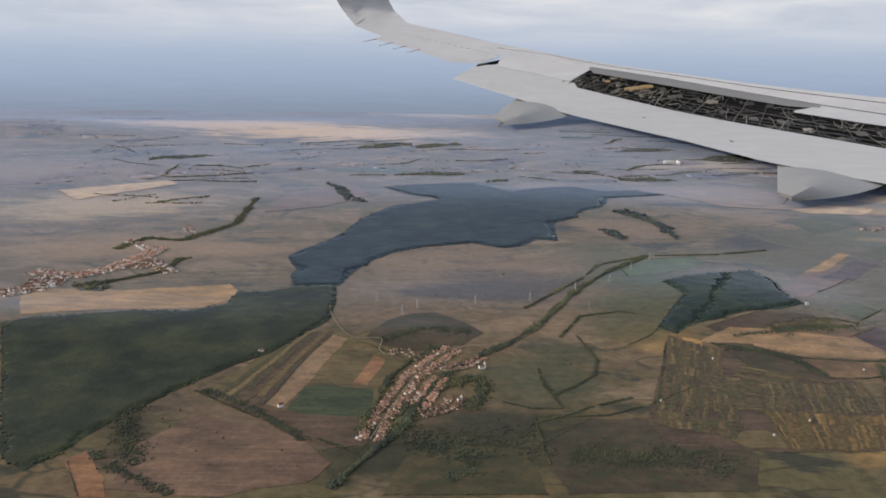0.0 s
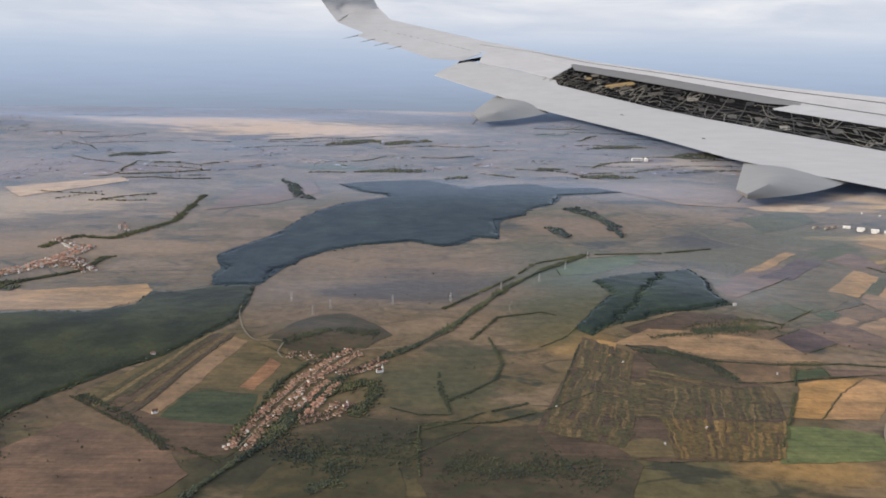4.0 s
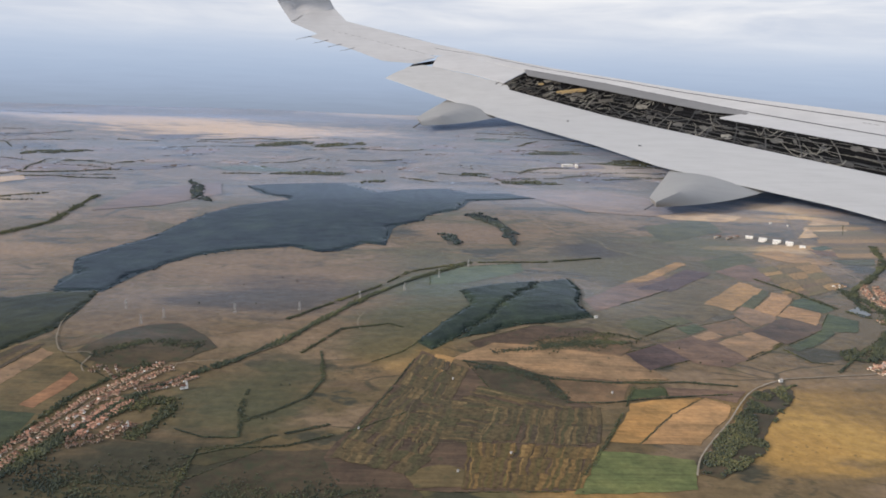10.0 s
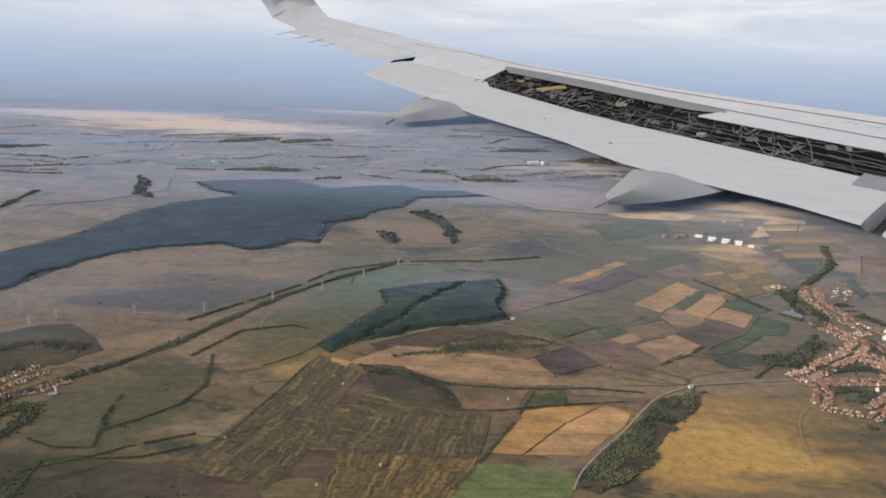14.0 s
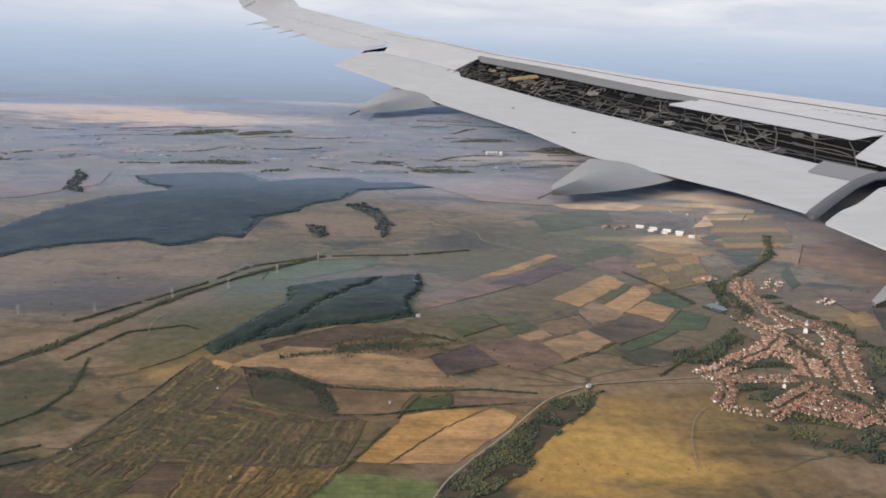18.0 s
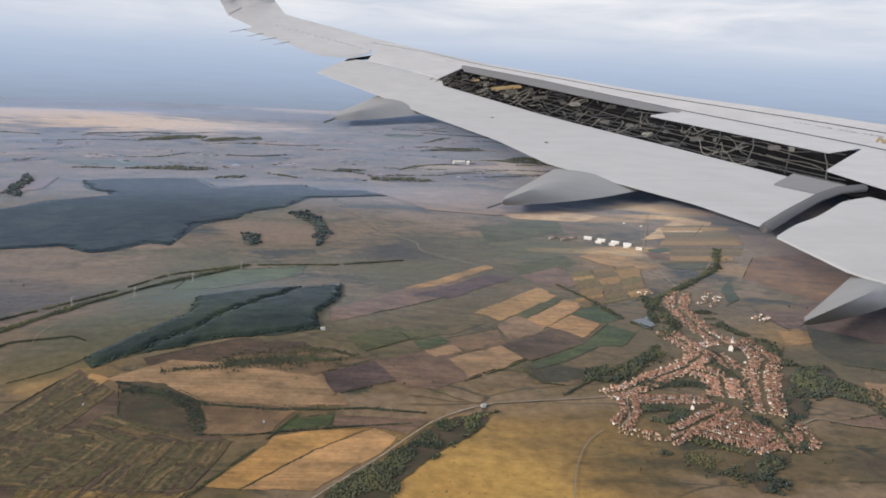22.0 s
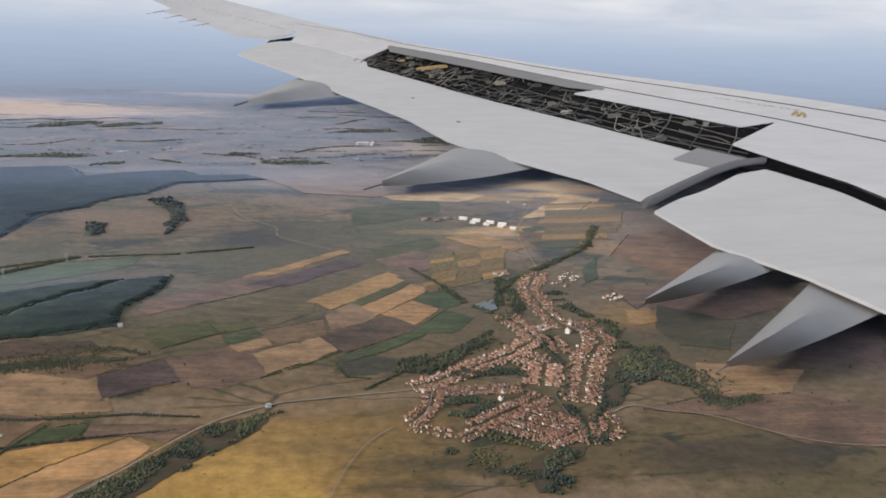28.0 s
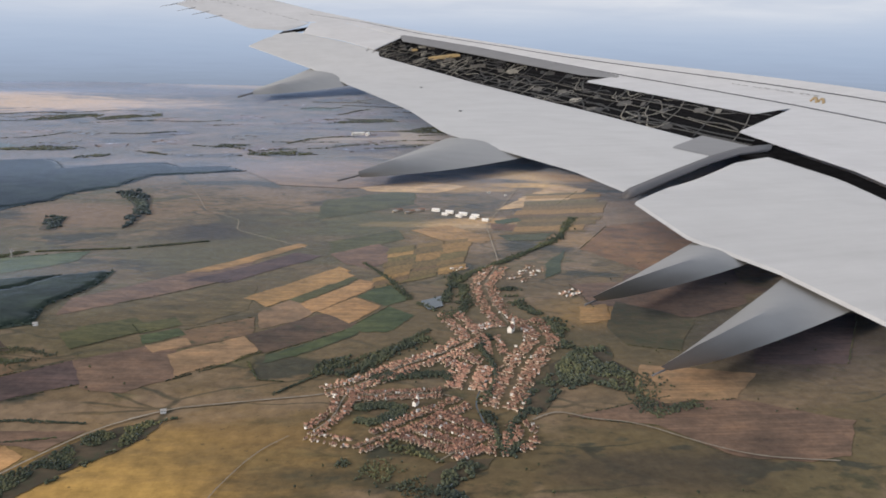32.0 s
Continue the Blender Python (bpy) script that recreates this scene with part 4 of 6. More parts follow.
field("ploughed_field", PLUM, [(852, 720), (938, 717), (873, 625), (813, 628)], "dark mauve ploughed field", 0.4)
field("hay_field", TAN, [(735, 632), (773, 622), (805, 614), (776, 580), (732, 575), (720, 596)], "tan hay field east of the town", 0.5)
field("alfalfa_field", OLIVE_GREEN, [(509, 1111), (621, 1187), (619, 1101), (507, 1026)], "green meadow west of the barns", 0.5)
field("alfalfa_field", OLIVE_GREEN, [(524, 935), (594, 986), (599, 948), (527, 891)], "olive green alfalfa strip", 0.5)
field("dry_grass", OCHRE, [(726, 742), (749, 745), (743, 711), (718, 702)], "golden dry grass by the town", 0.6)
field("meadow", OLIVE_DARK, [(759, 752), (805, 709), (771, 651), (738, 663), (735, 699)], "dark rough meadow east of the town", 0.5)
field("stubble_patch", OCHRE, [(204, 611), (218, 604), (200, 567), (190, 567)], "ochre dry grass plot", 0.5)
field("fallow_field", BROWN, [(250, 603), (284, 605), (342, 564), (294, 561), (256, 581)], "brown fallow strip", 0.3)
field("stubble_field", PASTURE_BROWN, [(336, 652), (356, 628), (345, 611), (303, 620)], "brown stubble plot", 0.5)
field("alfalfa_field", OLIVE_GREEN, [(369, 693), (401, 718), (421, 700), (385, 664)], "olive green plot", 0.4)
field("ploughed_field", UMBER, [(504, 715), (533, 731), (565, 707), (532, 669)], "dark brown ploughed plot", 0.5)
field("clover_field", GREEN_DARK, [(505, 656), (556, 707), (558, 694), (517, 652)], "dark green clover strip", 0.6)
field("stubble_field", OCHRE, [(471, 767), (539, 843), (553, 826), (488, 747)], "golden stubble strips", 0.6)
field("stubble_field", STRAW, [(712, 1076), (772, 1169), (841, 1194), (795, 1112)], "pale straw strips by the road", 0.6)
field("alfalfa_field", GREEN_DARK, [(703, 1025), (801, 1080), (786, 1050), (702, 1005)], "green strip by the road", 0.6)
field("stubble_field", STRAW, [(532, 1217), (612, 1261), (695, 1219), (650, 1167), (562, 1171)], "sunlit straw-coloured field", 0.6)
field("tilled_ground", UMBER, [(193, 618), (224, 587), (281, 553), (309, 527), (294, 473), (277, 425), (204, 423), (146, 431), (136, 458), (149, 496)], "dark tilled soil under garden plots", 0.2)
field("scrub_slope", SCRUB, [(224, 599), (253, 595), (281, 576), (292, 534), (278, 526), (257, 536), (239, 552)], "dark scrub above the garden plots", 0.5)
field("dry_grass", PASTURE_BROWN, [(283, 576), (306, 571), (340, 568), (330, 540), (309, 531), (292, 534)], "brown dry grass slope", 0.4)
field("stubble_patch", OLIVE, [(181, 445), (204, 452), (221, 441), (221, 428), (187, 427)], "olive dry grass plot", 0.7)
way("track", WORN_PATH, [(195, 595), (213, 577), (209, 553)], 0.3, "thin worn path between garden plots")
way("track", WORN_PATH, [(171, 558), (196, 540), (214, 535)], 0.3, "thin worn path between garden plots")
way("track", WORN_PATH, [(160, 530), (184, 518)], 0.3, "thin worn path between garden plots")
way("track", WORN_PATH, [(152, 494), (197, 474), (217, 479), (296, 476)], 0.3, "thin worn path between garden plots")
way("track", WORN_PATH, [(218, 601), (184, 527), (179, 465)], 0.3, "thin worn path between garden plots")
way("track", WORN_PATH, [(294, 506), (293, 478)], 0.3, "thin worn path between garden plots")
way("track", WORN_PATH, [(232, 551), (261, 536), (290, 526)], 0.3, "thin worn path between garden plots")
way("track", WORN_PATH, [(247, 522), (261, 515), (294, 506)], 0.3, "thin worn path between garden plots")
# woods
wood("forest", LEAF_OLIVE, [(-255, 409), (-368, 614), (-349, 631), (-315, 642), (-278, 660), (-229, 665), (-200, 691), (-202, 738), (-174, 738), (-152, 758), (-108, 762), (-99, 700), (-97, 643), (-112, 611), (-132, 569), (-153, 547), (-168, 526), (-187, 497), (-198, 475), (-208, 454), (-217, 434), (-221, 413), (-234, 393)], "broad leafy forest, olive and dark green crowns", 2.0, 2.5)
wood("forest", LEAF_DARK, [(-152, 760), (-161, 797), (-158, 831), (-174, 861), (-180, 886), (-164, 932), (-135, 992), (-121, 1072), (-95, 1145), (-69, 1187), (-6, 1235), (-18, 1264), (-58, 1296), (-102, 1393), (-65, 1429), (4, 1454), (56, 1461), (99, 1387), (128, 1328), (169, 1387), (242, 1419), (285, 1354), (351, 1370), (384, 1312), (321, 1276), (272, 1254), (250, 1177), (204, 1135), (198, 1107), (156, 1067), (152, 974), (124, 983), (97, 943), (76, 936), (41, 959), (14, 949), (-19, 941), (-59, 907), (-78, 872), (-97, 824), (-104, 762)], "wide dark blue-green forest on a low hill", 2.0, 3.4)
wood("plantation", LEAF_DEEP, [(188, 634), (203, 660), (236, 718), (230, 771), (258, 794), (318, 820), (281, 747), (251, 686), (221, 640), (200, 618)], "dark pine plantation on a hillside", 3.0, 2.7)
wood("plantation", LEAF_DEEP, [(220, 636), (248, 682), (277, 740), (316, 816), (350, 838), (351, 790), (336, 731), (342, 694), (311, 673), (282, 667)], "blue-green leafy wood on a hillside", 3.0, 2.7)
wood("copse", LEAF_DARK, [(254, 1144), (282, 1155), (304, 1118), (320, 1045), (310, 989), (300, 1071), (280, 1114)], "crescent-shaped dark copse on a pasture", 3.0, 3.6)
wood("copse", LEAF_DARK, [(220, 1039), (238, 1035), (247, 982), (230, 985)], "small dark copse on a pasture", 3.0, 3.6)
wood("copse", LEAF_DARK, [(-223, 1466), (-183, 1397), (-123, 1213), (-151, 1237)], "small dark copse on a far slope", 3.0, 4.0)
wood("copse", LEAF_OLIVE, [(-365, 750), (-353, 759), (-335, 749), (-335, 733), (-355, 734)], "dark leafy grove on the stubble", 2.6, 3.2)
wood("tree_belt", LEAF_OLIVE, [(425, 557), (461, 572), (454, 552), (434, 529), (410, 501), (396, 470), (377, 454), (358, 441), (347, 446), (371, 486), (395, 512)], "belt of leafy trees along a gully", 1.5, 1.5)
wood("copse", LEAF_OLIVE, [(529, 623), (533, 643), (551, 652), (553, 635), (547, 622)], "leafy copse west of the town", 1.9, 2.0)
wood("copse", LEAF_DEEP, [(679, 630), (702, 656), (724, 662), (720, 637), (728, 618), (720, 590), (711, 594), (697, 605), (676, 596)], "dark leafy copse east of the town", 1.9, 2.0)
wood("copse", LEAF_DEEP, [(653, 589), (676, 621), (676, 596), (661, 567), (648, 567)], "dark leafy copse east of the town", 1.9, 2.0)
wood("gully_wood", LEAF_DEEP, [(590, 480), (596, 510), (609, 520), (626, 524), (620, 514), (610, 504), (602, 480)], "dark wooded gully below the town", 1.9, 2.0)
# streams, hedges and lines of trees
belt("stream_trees", [(-59, 377), (-41, 415), (-25, 446), (-13, 490), (1, 529), (21, 561), (58, 599), (87, 642), (141, 755), (190, 832), (247, 902)], 9, "line of dark leafy trees along the stream", 2.0, 1.0)
belt("stream_trees", [(79, 685), (114, 741), (150, 794), (181, 858), (246, 903), (336, 914), (407, 940)], 6, "line of leafy trees along the stream", 1.7, 0.6)
belt("hedge", [(63, 465), (113, 471), (152, 493), (182, 517)], 4, "thin hedge of bushes along a field edge", 1.6, 0.8)
belt("hedge", [(63, 465), (63, 431), (65, 404)], 5, "thin hedge of bushes along a field edge", 1.6, 0.9)
belt("hedge", [(101, 613), (127, 665), (165, 676), (178, 666)], 6, "thick hedge of bushes in the valley", 2.0, 1.0)
belt("hedge", [(-171, 502), (-121, 464), (-79, 437), (-48, 417)], 5, "line of bushes between pastures", 1.6, 0.7)
belt("hedge", [(223, 598), (255, 583), (286, 569), (330, 565), (382, 571), (419, 567)], 6, "dark hedge below the hay field", 2.0, 1.1)
belt("hedge", [(287, 534), (315, 534), (361, 545), (409, 553)], 4, "dark hedge between fields", 1.8, 0.9)
belt("hedge", [(281, 442), (305, 484), (328, 530), (341, 560)], 4, "hedge along the strip fields", 1.6, 0.8)
belt("hedge", [(446, 617), (473, 638), (496, 660)], 3, "hedge at a field edge", 1.4, 0.8)
belt("bushes", [(246, 612), (283, 620), (332, 634), (362, 641)], 26, "scattered dark bushes on the hay field", 1.15, 0.09)
belt("bushes", [(283, 629), (315, 639), (350, 657), (371, 648)], 26, "scattered dark bushes on the hay field", 1.1, 0.08)
belt("stream_trees", [(797, 1042), (759, 951), (724, 907), (686, 864), (654, 832), (633, 799), (622, 755)], 10, "dark trees along the brook above the town", 2.2, 0.9)
belt("stream_trees", [(559, 865), (581, 816), (596, 763), (615, 735)], 6, "dark trees along a ditch", 1.8, 0.8)
belt("town_trees", [(604, 682), (582, 661), (562, 635), (550, 622)], 14, "dark leafy trees behind the gardens", 2.4, 0.8)
belt("town_trees", [(567, 616), (589, 621), (611, 622), (614, 611)], 20, "dark leafy garden trees between the streets", 2.0, 1.0)
belt("town_trees", [(557, 579), (575, 582), (584, 574), (570, 561), (558, 565)], 18, "dark leafy garden trees between the streets", 2.0, 1.0)
belt("town_trees", [(647, 686), (638, 660), (642, 641), (642, 614), (633, 590), (628, 576), (631, 558), (631, 530)], 8, "dark trees along the brook through the town", 2.2, 0.9)
belt("town_trees", [(676, 790), (677, 754), (689, 726), (699, 701), (695, 658)], 18, "dark leafy trees on the town edge", 2.4, 0.6)
belt("town_trees", [(648, 567), (639, 551), (634, 524), (643, 535)], 10, "dark leafy trees on the town edge", 2.2, 0.7)
belt("town_trees", [(574, 539), (588, 530), (601, 520)], 8, "leafy trees behind the houses", 2.2, 0.7)
belt("town_trees", [(638, 832), (641, 784), (638, 741), (617, 716)], 13, "dark leafy trees by the pond", 2.2, 0.6)
belt("village_trees", [(-49, 442), (-43, 482), (-36, 529), (-22, 560), (-1, 583)], 9, "leafy garden trees along the village", 2.0, 0.8)
belt("village_trees", [(-31, 442), (-17, 483), (1, 511), (25, 532), (33, 512), (21, 476)], 15, "leafy garden trees along the village", 2.0, 0.6)
belt("village_trees", [(-372, 751), (-337, 776), (-304, 813), (-301, 875)], 16, "leafy trees round the village", 2.2, 0.6)
belt("village_trees", [(-396, 911), (-379, 973), (-331, 960), (-288, 1063), (-306, 1264)], 14, "trees along the far brook", 2.4, 0.6)
belt("bushes", [(-12, 422), (11, 433), (42, 430), (66, 438)], 44, "scattered dark bushes on rough fallow", 1.2, 0.1)
belt("bushes", [(-47, 593), (-12, 624), (26, 618)], 16, "dark scrub bushes on a hill", 1.3, 0.3)
belt("bushes", [(230, 587), (257, 584), (279, 564), (289, 538)], 9, "dark scrub bushes above the garden plots", 1.2, 0.5)
belt("bushes", [(-207, 490), (-196, 440), (-172, 400)], 20, "dark scrub clumps on the brown pasture", 1.5, 0.22)
belt("bushes", [(-205, 415), (-184, 396), (-142, 370)], 12, "dark scrub clumps on the brown pasture", 1.5, 0.3)
belt("bushes", [(-165, 503), (-127, 478), (-82, 432)], 14, "dark scrub along the strips", 1.3, 0.25)
belt("bushes", [(-20, 440), (5, 424), (30, 405), (5, 388)], 26, "dark scrub south of the village", 1.5, 0.22)
belt("bushes", [(80, 420), (110, 410), (150, 420), (170, 400)], 40, "dark scrub on the fallow", 1.1, 0.14)
belt("bushes", [(285, 622), (325, 634), (358, 640)], 16, "rows of dark bushes on the hay field", 0.95, 0.4)
belt("hedge", [(116, 617), (123, 568), (116, 538), (98, 517), (80, 501), (83, 481), (63, 480), (43, 490)], 5, "winding dark hedge round meadow plots", 1.7, 0.9)
belt("hedge", [(75, 549), (76, 516), (82, 501)], 5, "short dark hedge in the meadow", 1.7, 0.9)
belt("hedge", [(57, 455), (82, 468), (100, 481), (135, 499)], 5, "dark hedge below the meadow plots", 1.7, 0.9)
belt("hedge", [(155, 597), (178, 617), (206, 658)], 4, "thin hedge beside the wood", 1.5, 0.6)
belt("hedge", [(187, 602), (167, 540), (151, 491)], 3, "dark hedge along the garden plots", 1.5, 0.8)
belt("bushes", [(728, 618), (720, 564), (753, 576)], 34, "scattered dark bushes on a slope", 1.6, 0.18)
belt("bushes", [(550, 523), (577, 511), (590, 490)], 34, "scattered dark bushes below the town", 1.5, 0.16)
belt("hedge", [(489, 646), (499, 618), (515, 615)], 4, "bushes in a meadow", 1.8, 0.8)
belt("hedge", [(510, 598), (544, 634), (591, 675), (610, 701)], 10, "dark trees along the brook", 2.2, 0.7)
# roads
way("road", GRAVEL, [(-116, 775), (-99, 664), (-86, 624), (-70, 596), (-48, 601), (-43, 595), (-51, 583), (-47, 572), (-38, 566)], 1.8, "pale winding gravel road")
way("road", GRAVEL, [(-43, 428), (-34, 470), (-20, 525), (-1, 571), (12, 583), (26, 591), (58, 597), (73, 617), (89, 636)], 1.0, "narrow grey village road")
way("road", GRAVEL, [(343, 438), (348, 453), (356, 467), (371, 487), (391, 512), (407, 536), (425, 560), (443, 573), (454, 579)], 2.0, "pale country road")
way("road", GRAVEL, [(457, 582), (494, 589), (538, 596), (553, 602)], 2.2, "pale country road to the town")
way("road", GRAVEL, [(533, 551), (545, 563), (553, 602), (583, 632), (620, 659), (637, 673)], 1.6, "town street")
way("road", GRAVEL, [(553, 594), (607, 595), (623, 583)], 1.4, "town street")
way("road", GRAVEL, [(682, 858), (691, 1004), (748, 1166), (783, 1275)], 1.8, "pale straight country road")
way("road", GRAVEL, [(682, 858), (660, 798), (661, 740), (665, 700)], 1.7, "town main street")
way("road", GRAVEL, [(659, 649), (646, 614), (633, 568)], 1.4, "town street")
way("road", GRAVEL, [(649, 557), (671, 572), (679, 561), (709, 554), (732, 533), (754, 518), (774, 513), (802, 509)], 2.0, "pale dirt road over the slope")
way("road", GRAVEL, [(562, 543), (601, 560), (624, 579)], 1.3, "town street")
way("road", GRAVEL, [(594, 515), (609, 531), (629, 542)], 1.3, "town street")
way("track", GRAVEL, [(319, 1220), (357, 1130), (379, 1064), (424, 1021), (426, 982), (464, 950), (511, 908)], 1.6, "pale field track")
way("track", GRAVEL, [(145, 715), (137, 683), (144, 658)], 1.0, "pale meadow track")
way("track", GRAVEL, [(488, 466), (496, 501), (510, 534), (528, 553)], 1.1, "faint dirt track on the hillside")
way("track", GRAVEL, [(558, 860), (581, 816), (597, 770)], 1.2, "pale field track")
way("brook", WATER, [(646, 640), (639, 618), (630, 598), (624, 583), (625, 569), (627, 555), (627, 545)], 1.5, "grey brook through the town")
way("road", GRAVEL, [(434, 568), (454, 579), (457, 582), (469, 585)], 2.0, "pale country road past a farmhouse")
# village and town
street([(-42, 431), (-35, 474), (-20, 528), (-1, 566), (12, 583)], 8, 112, "village")
street([(-13, 481), (-5, 511), (1, 529)], 7, 40, "village")
street([(-12, 470), (6, 477), (13, 497)], 6, 24, "village")
street([(2, 543), (21, 552), (34, 569)], 4, 24, "village")
street([(-41, 572), (-28, 577), (-14, 560)], 4, 8, "village")
street([(680, 849), (658, 799), (658, 741), (665, 700)], 11, 95, "town")
street([(679, 714), (684, 685), (681, 664)], 12, 46, "town")
street([(623, 729), (634, 692), (636, 679)], 10, 40, "town")
street([(636, 679), (612, 651), (583, 630), (560, 611), (539, 599)], 9, 105, "town")
street([(553, 602), (549, 576), (536, 554)], 6, 36, "town")
street([(554, 593), (579, 594), (607, 595)], 5, 44, "town")
street([(618, 646), (631, 632), (621, 599)], 13, 70, "town")
street([(677, 664), (656, 622), (638, 574)], 12, 100, "town")
street([(648, 681), (648, 650)], 6, 16, "town")
street([(569, 546), (592, 564), (618, 583)], 8, 60, "town")
street([(584, 551), (601, 538), (617, 531)], 7, 50, "town")
street([(599, 567), (616, 552), (627, 545)], 8, 64, "town")
street([(605, 526), (622, 536)], 6, 24, "town")
street([(645, 557), (648, 544), (638, 530)], 7, 20, "town")
street([(633, 548), (629, 524)], 5, 12, "town")
street([(689, 806), (715, 848)], 9, 14, "estate")
street([(720, 766), (734, 778)], 5, 7, "estate")
street([(637, 841), (651, 846)], 3, 4, "estate")
street([(533, 549), (556, 540)], 4, 8, "town")
street([(559, 534), (571, 542)], 4, 8, "town")
street([(-428, 712), (-401, 743), (-411, 783)], 16, 120, "far village")
street([(-441, 805), (-390, 789), (-366, 814), (-349, 864), (-344, 920)], 11, 170, "far village")
street([(-336, 823), (-335, 860), (-293, 808)], 9, 44, "far village")
street([(-397, 956), (-356, 913)], 6, 12, "far village")
street([(-352, 1043), (-332, 1002)], 4, 5, "far village")
street([(634, 695), (653, 703)], 3, 9, "estate")
street([(675, 697), (679, 680)], 3, 6, "estate")
# strip fields
FOREST = [(-158, 762), (-181, 879), (-151, 1000), (-120, 1120), (-60, 1219), (-83, 1404), (-12, 1493), (140, 1482), (199, 1425), (288, 1455), (320, 1310), (257, 1186), (183, 1123), (154, 1056), (152, 968), (98, 937), (28, 950), (-27, 917), (-68, 850), (-90, 776)]
CHURCH = [(664, 691)]
CHAPEL = [(591, 581)]
VILLAGE_CHURCH = [(32, 547)]
VILLAGE_CHAPEL = [(14, 490)]
BARNS = [(641, 1069), (656, 1060), (671, 1051), (684, 1042)]
BARN_SHEDS = [(598, 1069), (612, 1063), (624, 1071)]
WORKS = [(537, 1821), (557, 1818)]
ROAD_HOUSE = [(455, 578)]
WOOD_HOUSE = [(344, 692)]
POND = [(604, 756), (622, 769), (620, 744), (609, 736)]
PYLONS = [(-46, 697), (-7, 674), (42, 694), (95, 696), (-34, 660)]
PYLONS_B = [(-60, 700), (-21, 677), (33, 696), (86, 709), (136, 748), (177, 777), (212, 831), (246, 883)]
STRIP_BLOCK_A = [(194, 613), (224, 586), (199, 472), (150, 494)]
STRIP_BLOCK_B = [(150, 493), (199, 471), (185, 440), (140, 458)]
STRIP_BLOCK_C = [(240, 525), (309, 524), (295, 477), (226, 481)]
STRIP_BLOCK_D = [(218, 477), (295, 474), (277, 427), (210, 425)]
STRIP_BLOCK_F = [(195, 542), (182, 483), (233, 477), (250, 525)]
STRIP_BLOCK_G = [(232, 557), (219, 537), (261, 515), (292, 527)]
HUTS = [(214, 567), (153, 493), (243, 465), (211, 444), (323, 549)]
STRIP_BLOCK_E = [(-152, 503), (-119, 484), (-91, 611), (-114, 614)]
TREE_GROUNDS = [
    ([(-200, 416), (-168, 495), (-62, 420), (-95, 370)], 14),
    ([(25, 430), (64, 504), (116, 590), (108, 505), (68, 424)], 10),
    ([(695, 620), (801, 675), (935, 705), (807, 520), (753, 576)], 16),
    ([(635, 518), (715, 498), (779, 479), (651, 477)], 8),
    ([(510, 526), (547, 535), (592, 500), (533, 484)], 9),
    ([(269, 601), (341, 643), (393, 653), (348, 625)], 18),
    ([(392, 642), (464, 675), (425, 596), (401, 594)], 5),
    ([(747, 830), (986, 928), (1017, 824), (789, 750)], 8),
    ([(-63, 650), (27, 855), (131, 859), (56, 657)], 8),
]
FAR_FARM = [(719, 1175), (738, 1159)]
strips(STRIP_BLOCK_E, 7, 1, "long narrow strip fields beside the road")
field("tilled_ground", UMBER, STRIP_BLOCK_E, "dark tilled soil between strip fields", 0.3)
strips(STRIP_BLOCK_A, 26, 7, "narrow garden plots and vineyards on a slope")
strips(STRIP_BLOCK_B, 22, 3, "narrow dark garden plots on a slope")
strips(STRIP_BLOCK_C, 48, 2, "narrow garden plots and vineyards on a slope")
strips(STRIP_BLOCK_D, 52, 3, "narrow garden plots on a slope, golden sunlight in their colour", STRIPS_SUNLIT)
strips([(767, 1172), (708, 968), (800, 979), (879, 1195)], 14, 1, "long strips of stubble and clover beside the road", STRIPS_BRIGHT)
strips([(585, 915), (568, 792), (648, 843), (667, 951)], 9, 3, "small mixed plots above the pond", STRIPS_BRIGHT)
strips(STRIP_BLOCK_F, 30, 4, "narrow garden plots lying across the slope")
strips(STRIP_BLOCK_G, 14, 3, "narrow garden plots lying across the slope")


